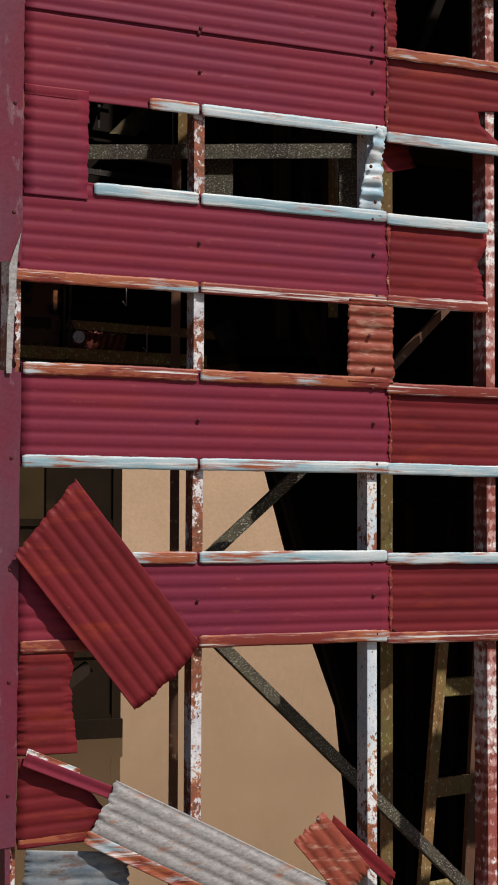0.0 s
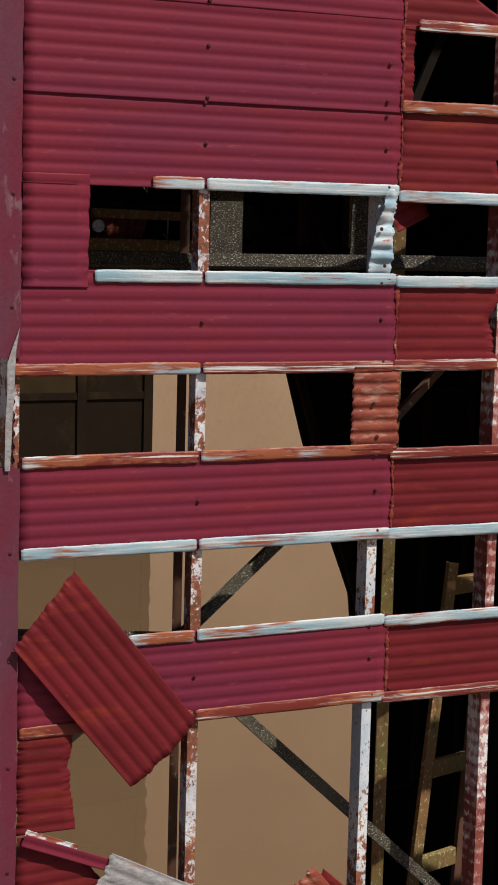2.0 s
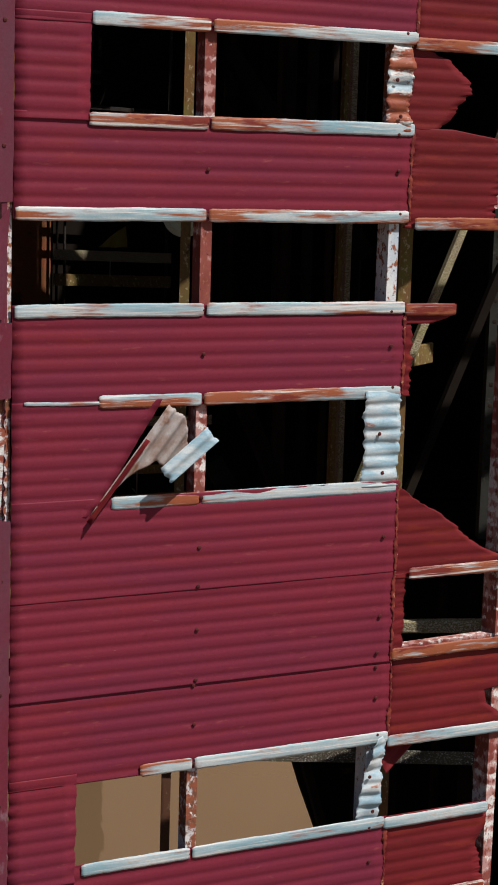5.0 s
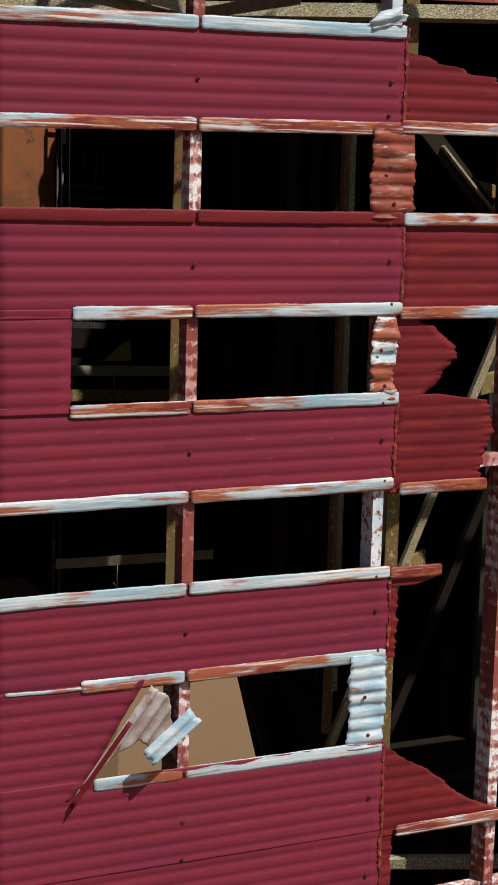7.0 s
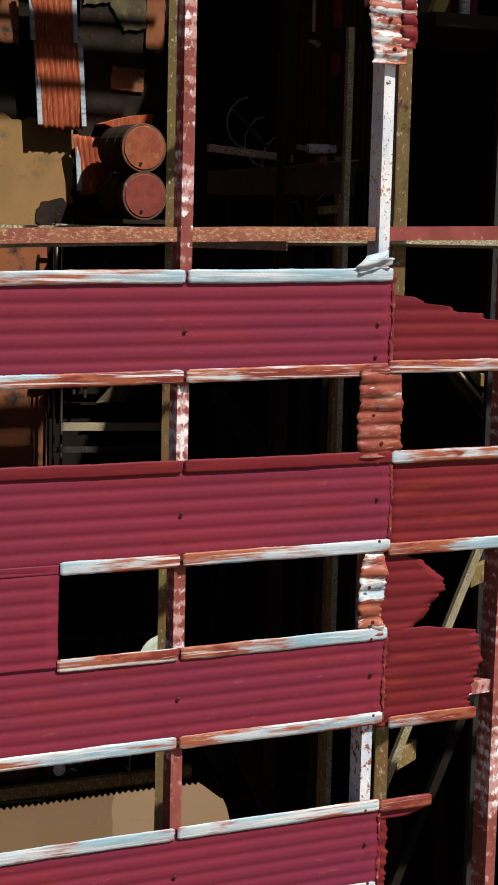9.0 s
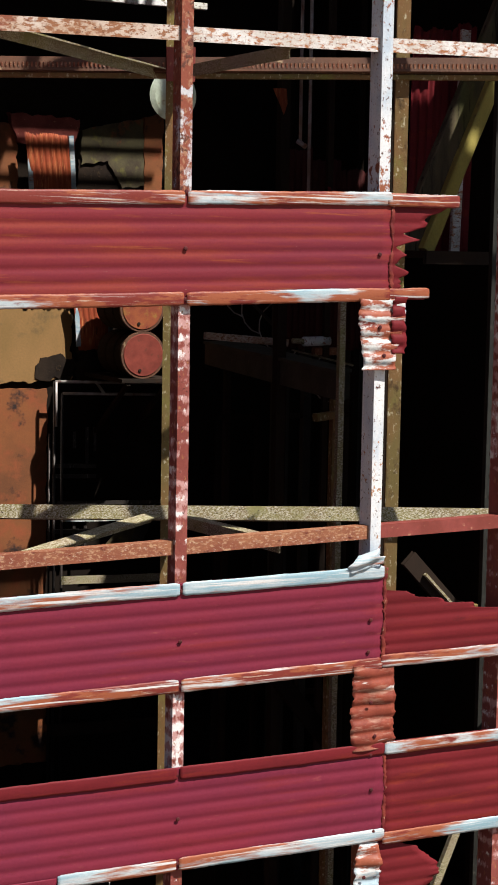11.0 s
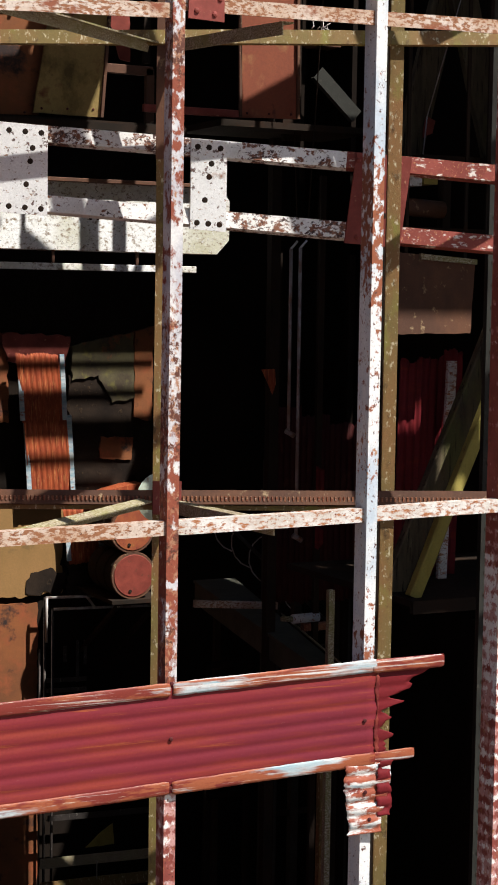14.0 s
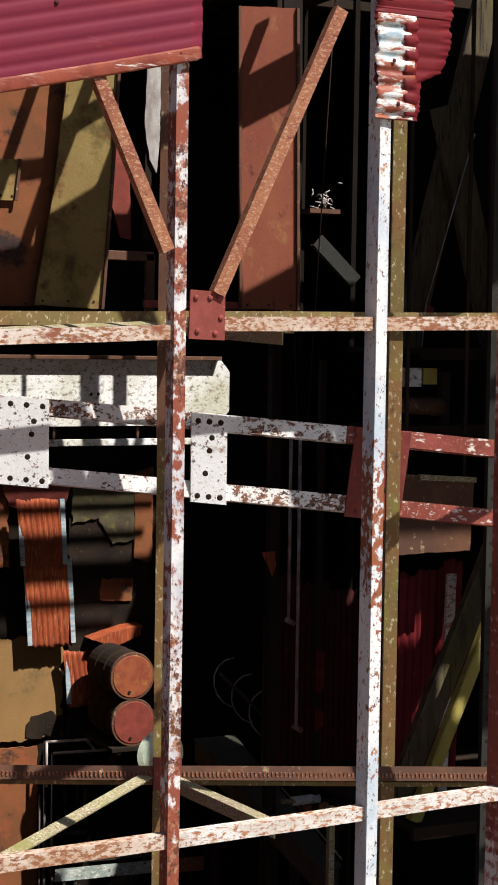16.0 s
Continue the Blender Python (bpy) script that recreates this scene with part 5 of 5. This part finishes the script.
bar("brace", (5.90, CY - 0.05, 13.50), (6.04, CY - 0.05, 13.32), 0.034, 0.02, STEEL, cage, "box")
for z, w, m, a in ((11.71, 0.17, PALE_GREEN, 5.45), (11.88, 0.05, PIPE, 5.35), (10.83, 0.11, LICHEN, 5.4), (10.52, 0.08, PIPE, 5.35), (9.91, 0.14, LICHEN, 5.25), (9.58, 0.16, OLIVE, 5.25), (8.78, 0.17, DARK, 5.25), (7.92, 0.11, PIPE, 5.25)):
    bar("crossbar", (a, CY - 0.1, z), (6.97, CY - 0.1, z - 0.05), w, 0.06, m, cage, "angle", 0.01, wobble=0.006, seed=z)
bar("crossbar", (6.99, CY - 0.1, 11.65), (7.75, CY - 0.1, 11.60), 0.19, 0.06, RAIL, cage, "box", label="rusty brown crossbar end")
bar("hook", (6.05, CY - 0.16, 9.87), (6.05, CY - 0.16, 9.61), 0.014, 0.014, STEEL, cage, "round", label="thin wire hook")
plate("scrap_plate", [(5.96, 11.12), (6.38, 11.12), (6.60, 11.60), (6.40, 11.57)], CY + 0.02, 0.02, MOSSY, cage, "bent mossy scrap", 0.02, 1.0)
plate("scrap_plate", [(6.32, 11.17), (6.48, 11.40), (6.89, 11.82), (6.69, 11.29)], CY + 0.08, 0.02, PIPE, cage, "bent grey scrap", 0.03, 2.0)
plate("scrap_plate", [(5.96, 10.0), (6.38, 10.0), (6.36, 10.29), (6.15, 10.16)], CY + 0.04, 0.02, YELLOW_WOOD, cage, "bent mossy scrap", 0.02, 3.0)
for x, z0, z1 in ((5.65, 12.59, 12.81), (5.83, 12.31, 12.87), (5.94, 12.54, 12.87), (5.65, 11.24, 11.64), (5.81, 11.19, 11.53)):
    bar("rung", (x, CY + 0.06, z0), (x, CY + 0.06, z1), 0.04, 0.02, PIPE, cage, "box")
for z in (12.36, 12.22, 11.47):
    bar("rung", (5.34, CY + 0.06, z), (5.96, CY + 0.06, z - 0.02), 0.055, 0.03, PIPE, cage, "box")
low_rail = empty("guard_rail", (4.4, 9.35, 7.46), "mossy steel guard rail with a bent pipe hoop", "railing")
for z, m, w in ((7.77, OLIVE, 0.10), (8.32, LICHEN, 0.11)):
    bar("rail", (3.72, 9.36, z), (5.62, 9.36, z - 0.03), w, 0.05, m, low_rail, "angle", 0.01, wobble=0.006, seed=z)
for x in (3.70, 3.77):
    bar("upright", (x, 9.36, 7.46), (x, 9.36, 9.3), 0.035, 0.035, PIPE, low_rail, "round")
for p, q in (((3.74, 9.3, 7.86), (3.74, 9.3, 7.38)), ((3.74, 9.3, 7.38), (3.66, 9.3, 7.30)), ((3.66, 9.3, 7.30), (2.9, 9.3, 7.34))):
    bar("hoop", p, q, 0.04, 0.04, PIPE, low_rail, "round")
for x, z in ((4.69, 7.74), (4.43, 8.26)):
    bar("hook", (x, 9.30, z), (x, 9.30, z - 0.25), 0.014, 0.014, STEEL, low_rail, "round", label="thin bright wire hook")
    bar("hook_tip", (x, 9.30, z - 0.25), (x - 0.05, 9.30, z - 0.19), 0.014, 0.014, STEEL, low_rail, "round")
tank = empty("tank", (3.2, 9.9, 7.46), "dark brown steel tank behind the guard rail", "tank")
slab("body", 2.3, 3.72, 9.6, 10.5, 7.46, 7.90, BROWN, tank)
slab("hatch", 3.30, 3.62, 9.57, 9.6, 7.74, 7.86, DARK, tank)
stack = empty("sheet_stack", (4.3, 9.8, 7.46), "slanting stack of red-brown corrugated offcuts on the deck", "metal sheets")
for k in range(9):
    x = 3.86 + 0.085 * k
    corrugated("offcut", (x, 9.65 + 0.01 * k, 7.47), (0.35, 0.1, 1), (-0.9, 0.1, 0.3), 0.28, 0.09, RUST_SHEET, stack, "", None, None, 0.01, k, None, 0, 0.1, 0.006)
# Added white dish in place of a bright spot of unknown source.
lamp = empty("bright_spot_dish", (3.80, 9.30, 7.70), "small white dish standing in for a bright spot by the guard rail", "lamp")
revolve("shade", [(-0.02, 0.07), (0.03, 0.06), (0.08, 0.03)], (3.84, 9.28, 7.62), True, POST_WHITE, lamp)
bar("stem", (3.77, 9.34, 7.80), (3.84, 9.34, 7.64), 0.02, 0.02, PIPE, lamp, "round")
tagged(bar("diagonal_beam", (5.55, 9.15, 7.85), (6.50, 9.15, 6.30), 0.22, 0.10, WALK, kind="channel", t=0.012), "dim grey diagonal steel brace under the deck edge", "beam")
tagged(plate("bracket_plate", [(5.98, 7.04), (6.22, 7.02), (6.10, 7.17), (6.0, 7.17)], 9.07, 0.03, LICHEN), "pale worn bracket on the diagonal brace", "bracket")

beam = empty("box_beam", (4, 8.6, 18.0), "large grey-white steel beam with peeling paint and a rounded end", "beam")
plate("side", [(0.6, 17.97), (5.50, 17.97), (5.64, 18.12), (5.64, 18.54), (5.54, 18.66), (0.6, 18.66)], 8.85, 0.35, GREY_BEAM, beam)
for x, z in ((4.06, 18.30), (4.14, 18.30), (2.9, 18.4)):
    stud("bolt", HOLE_MESH, (x, 8.85, z), beam)
bar("flange", (0.6, 8.81, 18.68), (5.5, 8.81, 18.68), 0.04, 0.12, BROWN, beam, "box")
bar("rail", (0.6, 8.85, 17.80), (5.25, 8.85, 17.80), 0.07, 0.05, GREY_BEAM, beam, "box")
for x in (1.6, 2.8, 3.67, 4.6):
    bar("hanger", (x, 8.9, 17.8), (x, 8.9, 18.05), 0.03, 0.03, BROWN, beam, "box")
for x in (0.7,):
    bar("leg", (x, 9.05, -3.2), (x, 9.05, 18.05), 0.22, 0.22, BLACK, beam, "tee", 0.02)

# ---- things between the frames ----


def rod(x, y, z0, z1, to, label):
    ob = empty("hanging_rod", (x, y, z1), label, "rod", "hanging rods")
    bar("bar", (x, y, z0), (x - 0.005, y, z1), 0.032, 0.032, BROWN_ZINC, ob, "round")
    bar("foot", (x - 0.03, y, z0 + 0.02), (x + 0.06, y, z0 - 0.03), 0.05, 0.05, BROWN_ZINC, ob, "round")
    bar("hook", (x - 0.005, y, z1), (x + 0.06, y, z1 + 0.07), 0.022, 0.022, GREY_BEAM, ob, "round")
    bar("hook_end", (x + 0.06, y, z1 + 0.07), (x + 0.06, to, 22.92), 0.012, 0.012, DARK, ob, "round")


rod(5.12, 6.4, 16.25, 17.97, 6.88, "thin pale steel rod hanging from a wire")
rod(5.06, 6.1, 15.30, 17.97, 5.60, "long thin pale steel rod hanging from a wire")
disc_low = empty("steel_disc", (1.68, 1.75, 11.0), "pale green enamelled disc fixed behind the lower post", "disc")
revolve("dish", [(-0.018, 0.06), (-0.014, 0.13), (0.0, 0.163), (0.012, 0.155)], (1.80, 1.78, 10.90), True, GREEN_DISC, disc_low)
bar("arm", (1.67, 1.47, 10.93), (1.80, 1.78, 10.90), 0.04, 0.04, BROWN, disc_low, "round")
disc = empty("steel_disc", (1.60, 1.62, 16.2), "pale green enamelled disc fixed behind the post", "disc")
revolve("dish", [(-0.018, 0.06), (-0.014, 0.13), (0.0, 0.163), (0.012, 0.155)], (2.00, 2.20, 16.20), True, GREEN_DISC, disc)
revolve("boss", [(-0.05, 0.03), (-0.03, 0.04)], (2.00, 2.20, 16.20), True, DARK, disc)
bar("arm", (1.66, 1.47, 16.22), (2.00, 2.20, 16.20), 0.04, 0.04, BROWN, disc, "round")

for x0, x1, z0, z1, m, s in ((4.78, 4.99, 15.25, 17.02, PAINT_OLD, 1), (4.98, 5.22, 15.25, 17.04, PAINT_OLD, 2), (5.26, 5.44, 15.25, 17.10, PAINT_OLD, 3)):
    ob = corrugated("leaning_sheet", (x1, 3.85 + 0.05 * s, z0), (0.03, 0.02, 1), (-1, 0, 0), z1 - z0, x1 - x0, m, None, "", None, None, 0.03, s, None, 0, 0.08, 0.010)
    tagged(ob, "dull red corrugated sheet standing upright inside", "metal sheet", "leaning sheets")
post = bar("steel_post", (5.20, 3.82, 15.25), (5.25, 3.82, 17.02), 0.085, 0.04, RAIL_WHITE)
tagged(post, "short pale flaking steel post beside the red sheets", "post")
for x0, x1, y0, y1, z in ((4.40, 9.3, 3.0, 5.0, 15.2), (6.0, 9.3, 5.6, 6.95, 18.78)):
    floor_ = empty("platform", (x0, y0, z), "dark steel platform between the columns", "platform")
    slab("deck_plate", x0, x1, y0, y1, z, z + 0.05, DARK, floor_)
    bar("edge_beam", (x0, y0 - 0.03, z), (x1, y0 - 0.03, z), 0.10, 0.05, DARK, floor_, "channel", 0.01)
for p0, p1, w, m, lab in (((5.57, 3.42, 17.65), (4.49, 3.42, 15.25), 0.20, WOOD, "dark weathered timber plank leaning aslant"), ((5.345, 3.12, 17.18), (4.50, 3.12, 15.25), 0.105, YELLOW_WOOD, "long mossy yellow timber plank leaning aslant"),
                          ((7.32, 6.45, 22.6), (6.36, 6.45, 18.83), 0.29, WOOD, "heavy dark timber leaning aslant"), ((6.66, 6.3, 21.15), (7.32, 6.3, 18.83), 0.30, WOOD, "heavy dark timber propped against another"),
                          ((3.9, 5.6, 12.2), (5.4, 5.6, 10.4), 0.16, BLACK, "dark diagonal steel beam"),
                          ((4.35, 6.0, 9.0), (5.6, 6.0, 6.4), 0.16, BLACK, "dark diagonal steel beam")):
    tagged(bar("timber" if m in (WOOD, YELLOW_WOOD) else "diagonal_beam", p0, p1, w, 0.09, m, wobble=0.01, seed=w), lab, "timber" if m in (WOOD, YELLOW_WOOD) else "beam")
# BLACK columns are coloured dark where sun would otherwise catch them.
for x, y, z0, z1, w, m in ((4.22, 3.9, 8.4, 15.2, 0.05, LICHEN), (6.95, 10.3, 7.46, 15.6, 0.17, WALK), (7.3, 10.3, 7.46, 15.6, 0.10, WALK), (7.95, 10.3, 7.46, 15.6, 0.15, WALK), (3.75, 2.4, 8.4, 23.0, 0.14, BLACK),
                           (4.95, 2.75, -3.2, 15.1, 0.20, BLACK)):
    tagged(bar("column", (x, y, z0), (x, y, z1), w, w, m, kind="channel", t=0.012), "dark rusted upright steel column inside", "column", "inner columns")
for z in (9.9, 11.3, 12.2, 13.3):
    tagged(bar("crossbar", (6.95, 10.3, z), (7.95, 10.3, z), 0.06, 0.06, DARK), "dark steel rung between two columns", "bar", "rungs")

# Panels, scrap and machinery on the upper floor.
upper = empty("upper_floor", (3.6, 7.4, 19.1), "dark narrow steel landing under the upper panels", "platform")
slab("deck_plate", 1.0, 4.35, 7.15, 7.75, 19.06, 19.12, DARK, upper)
slab("deck_plate", 4.35, 5.9, 6.35, 7.3, 19.06, 19.12, DARK, upper)
for x in (1.2, 4.3):
    bar("hanger", (x, 7.2, 19.1), (x, 7.2, 22.8), 0.05, 0.05, DARK, upper, "angle", 0.008)
bar("edge_beam", (1.0, 7.12, 19.06), (4.35, 7.12, 19.06), 0.07, 0.05, DARK, upper, "channel", 0.01)


def standing_panel(corners, y, slope, material, label, strips):
    """A tall plate standing askew, with thin steel strips along the given edges and bolts along its foot."""
    at = lambda x: y - slope * (x - corners[0][0])
    ob = empty("tall_panel", (corners[0][0], y, corners[0][1]), label, "panel")
    plate("face", corners, at, 0.03, material, ob, "", 0.006, y)
    for a, b in strips:
        (xa, za), (xb, zb) = corners[a], corners[b]
        bar("edge_strip", (xa, at(xa) - 0.01, za), (xb, at(xb) - 0.01, zb), 0.03, 0.03, BROWN, ob, label="thin brown edge strip")
    (xa, za), (xb, zb) = corners[0], corners[1]
    for k in range(3):
        x = xa + (xb - xa) * (0.12 + 0.38 * k)
        stud("bolt", NAIL_MESH, (x, at(x) - 0.002, za + 0.04), ob)
    return ob


standing_panel([(2.93, 19.18), (3.51, 19.15), (3.585, 20.35), (3.68, 22.4), (3.30, 22.4), (3.10, 20.33)], 7.4, 0.4, OLIVE_TAN, "tall tan panel with a stained, mossy lower half", ((1, 2), (2, 3)))
standing_panel([(1.9, 19.15), (3.02, 19.17), (3.16, 20.4), (3.36, 22.4), (1.9, 22.4)], 7.62, 0.1, PANEL, "brown rusted steel panel behind a tan one", ())
standing_panel([(2.50, 20.14), (2.77, 20.14), (2.81, 20.52), (2.50, 20.52)], 7.52, 0.1, OLIVE_TAN, "small yellowish plate bolted on a brown panel", ((1, 2),))
standing_panel([(4.66, 19.17), (5.17, 19.17), (5.125, 21.95), (4.615, 21.95)], 6.6, 0.35, RED_PANEL, "tall red-brown panel barred with shadow", ((1, 2), (3, 0)))
tagged(plate("steel_plate", [(5.19, 19.0), (5.38, 19.0), (5.34, 22.6), (5.14, 22.6)], 6.75, 0.04, DARK, None, "", 0.004, 2.0), "dark steel plate edge beside the red-brown panel", "plate")
tagged(bar("crossbar", (3.7, 6.62, 19.20), (4.68, 6.62, 19.20), 0.07, 0.05, RED_LEAD), "short pinkish steel flange beside the panel foot", "bar")
tagged(plate("steel_plate", [(4.10, 20.45), (4.24, 20.15), (4.31, 19.92), (4.42, 19.90), (4.40, 20.55), (4.28, 20.95), (4.12, 20.95)], 8.7, 0.03, DRUM_RED, None, "", 0.012, 9.0), "narrow red rusted plate hung from a post", "plate")
tagged(plate("steel_plate", [(4.62, 20.73), (4.70, 20.59), (4.735, 21.05), (4.735, 22.95), (4.63, 22.95), (4.56, 21.10)], 8.70, 0.02, STEEL, None, "", 0.012, 18.0), "bare grey zinc scrap plate fixed to a column", "plate")
for x in (4.08, 4.62):
    tagged(bar("column", (x, 8.76, 19.9), (x, 8.76, 22.8), 0.07, 0.06, DARK, kind="channel", t=0.012), "dark rusted upright steel column inside", "column", "inner columns")
low_frame = empty("window_frame", (3.9, 7.72, 19.1), "dim brown empty steel frame standing on the landing", "frame")
for p, q in (((3.62, 7.72, 19.12), (3.62, 7.72, 19.70)), ((4.22, 7.72, 19.12), (4.22, 7.72, 19.70)), ((3.62, 7.72, 19.68), (4.25, 7.72, 19.68))):
    bar("bar", p, q, 0.09, 0.05, BROWN, low_frame, "box")
tangle = empty("wire_tangle", (7.0, 9.2, 20.4), "bright tangle of wire on a small dark shelf", "wire")
slab("shelf", 6.72, 7.10, 9.1, 9.4, 20.30, 20.35, BROWN, tangle)
bar("shelf_post", (6.76, 9.36, 18.8), (6.76, 9.36, 22.8), 0.04, 0.04, BLACK, tangle, "angle", 0.01)
rng = random.Random(6)
for k in range(26):
    p = Vector((6.93 + rng.gauss(0, 0.06), 9.18, 20.47 + rng.gauss(0, 0.06)))
    q = p + Vector((rng.gauss(0, 0.06), rng.gauss(0, 0.02), rng.gauss(0, 0.06)))
    bar("wire", p, q, 0.012, 0.012, STEEL, tangle, "round")
claw = empty("machine_arm", (7.0, 9.1, 19.8), "dark machine arm with a worn bright edge", "machine part")
bar("arm", (6.80, 9.1, 20.0), (7.30, 9.1, 19.55), 0.16, 0.08, WALK, claw, "angle", 0.015)
bar("post", (7.32, 9.2, 18.8), (7.32, 9.2, 22.8), 0.06, 0.06, BLACK, claw, "channel", 0.012)
wire = empty("steel_wire", (6.5, 6.4, 19.1), "thin taut wire ending in a red rag of sheet", "wire")
bar("wire", (6.95, 6.2, 20.9), (6.44, 6.2, 19.25), 0.012, 0.012, STEEL, wire, "round")
bar("wire", (6.44, 6.2, 19.25), (6.40, 6.2, 18.84), 0.012, 0.012, STEEL, wire, "round")
plate("tip", [(6.42, 19.05), (6.53, 19.10), (6.56, 19.22), (6.46, 19.26)], 6.24, 0.01, DRUM_RED, wire, "small red scrap", 0.012, 3.0)
machine = empty("winch", (6.0, 5.2, 18.2), "dim winch with a pale housing behind the girder", "winch")
slab("base", 5.3, 6.6, 5.1, 5.6, 18.05, 18.15, DARK, machine)
slab("housing", 5.50, 5.66, 5.0, 5.3, 18.50, 18.66, GREY_BEAM, machine)
slab("motor", 5.68, 5.82, 5.0, 5.3, 18.52, 18.66, YELLOW_WOOD, machine)
bar("drum", (5.62, 5.2, 18.33), (6.0, 5.2, 18.31), 0.16, 0.16, BROWN, machine, "round", face=(0, -1, 0))
for x in (5.45, 6.05):
    bar("bearing", (x, 5.25, 18.15), (x, 5.25, 18.62), 0.09, 0.10, DARK, machine, "box")
for x in (5.34, 6.56):
    bar("hanger", (x, 5.3, 18.10), (x, 5.3, 22.8), 0.05, 0.05, DARK, machine, "angle", 0.008)
holed = empty("column", (4.64, 2.35, 7.0), "grey steel column punched with rows of dark holes", "column")
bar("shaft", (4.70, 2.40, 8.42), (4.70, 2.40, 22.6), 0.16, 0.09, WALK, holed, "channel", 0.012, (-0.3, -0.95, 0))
for k in range(58):
    z = 9.0 + 0.16 * k
    for dx in (-0.04, 0.04):
        stud("hole", HOLE_MESH, (4.687 + dx, 2.357 - 0.31 * dx, z + 0.6 * dx), holed, -0.306)
tread_arm = empty("stair", (4.2, 2.6, 12.4), "dark slanting stair stringer with a worn olive tread", "stair")
bar("stringer", (4.10, 2.6, 13.0), (4.90, 2.6, 12.18), 0.13, 0.05, DARK, tread_arm, "channel", 0.01)
bar("nosing", (4.22, 2.55, 12.88), (4.78, 2.55, 12.32), 0.02, 0.03, LICHEN, tread_arm, "box")
bar("tread", (4.52, 2.62, 12.60), (4.80, 2.62, 12.54), 0.10, 0.06, OLIVE, tread_arm, "box")

ladder = empty("ladder", (4.0, 2.1, 1.5), "leaning mossy steel ladder behind the wall", "ladder")
bar("stringer", (3.39, 2.1, -3.1), (4.19, 2.1, 5.1), 0.085, 0.05, OLIVE, ladder, "angle", 0.01)
bar("stringer", (4.10, 2.3, -3.1), (4.70, 2.3, 5.9), 0.085, 0.05, BROWN, ladder, "angle", 0.01)
for z in (1.9, 2.66, 3.44, 4.2, 4.9):
    x = 3.85 + (z - 1.6) * 0.097
    bar("tread", (x + 0.02, 2.15, z), (x + 0.46, 2.28, z), 0.14, 0.06, OLIVE, ladder, "box")
low = empty("platform", (3.0, 1.95, 8.34), "dark steel platform between the columns", "platform")
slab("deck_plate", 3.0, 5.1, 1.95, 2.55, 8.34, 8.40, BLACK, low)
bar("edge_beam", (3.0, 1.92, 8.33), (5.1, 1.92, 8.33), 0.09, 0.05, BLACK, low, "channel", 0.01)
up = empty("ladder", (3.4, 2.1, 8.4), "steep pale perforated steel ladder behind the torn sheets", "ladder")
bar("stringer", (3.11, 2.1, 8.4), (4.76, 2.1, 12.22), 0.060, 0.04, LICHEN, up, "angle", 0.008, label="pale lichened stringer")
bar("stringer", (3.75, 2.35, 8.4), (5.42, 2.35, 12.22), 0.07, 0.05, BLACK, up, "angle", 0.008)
for z in (9.05, 9.88, 11.18, 12.0):
    x = 3.11 + (z - 8.4) * 0.436
    bar("tread", (x + 0.03, 2.14, z), (x + 0.30, 2.32, z), 0.15, 0.05, OLIVE, up, "box")


# ---- the far hulk, added for its reflection in the pond ----
# Near-black colours keep the sunlit front dark in the water's reflection.
HULK = surface("shade_dark_hulk", [(((0.017, 0.011, 0.0065), (0.012, 0.008, 0.005)), 0.3, (1, 1, 1), 0.35, 0.65), ((0.030, 0.018, 0.008), 0.25, (1, 1, 1), 0.56, 0.68)], 0.9, 0, 0.2, 4, shine=0.03)
HULK_OCHRE = surface("shade_dark_ochre_plate", [(((0.042, 0.027, 0.012), (0.028, 0.018, 0.009)), 0.5, (1, 1, 1), 0.35, 0.65)], 0.9, 0, 0.2, 4, shine=0.03)


def far_hulk():
    """An added half-stripped works building, coloured near black to reflect dark: columns, storey beams, wall panels
    with some missing, a flat roof.
    """
    ob = empty("reflected_building", (0, 62, -3.1), "half-stripped works building added in the pond for its dark reflection", "building")
    right, left, y0, y1 = 24.6, -23.4, 60.0, 66.0
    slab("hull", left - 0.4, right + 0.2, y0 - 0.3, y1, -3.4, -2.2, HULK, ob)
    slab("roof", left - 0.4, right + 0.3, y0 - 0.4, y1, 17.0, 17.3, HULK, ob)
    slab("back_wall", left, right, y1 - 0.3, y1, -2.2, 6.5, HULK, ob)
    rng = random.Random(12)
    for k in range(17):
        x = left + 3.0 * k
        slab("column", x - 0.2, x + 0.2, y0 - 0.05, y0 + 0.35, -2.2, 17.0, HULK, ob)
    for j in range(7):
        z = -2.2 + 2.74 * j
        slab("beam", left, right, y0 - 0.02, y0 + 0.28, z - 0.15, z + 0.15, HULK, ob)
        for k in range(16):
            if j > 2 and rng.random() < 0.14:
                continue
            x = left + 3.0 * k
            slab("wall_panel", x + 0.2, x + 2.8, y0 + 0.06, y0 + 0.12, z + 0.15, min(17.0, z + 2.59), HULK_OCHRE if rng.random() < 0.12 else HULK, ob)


far_hulk()
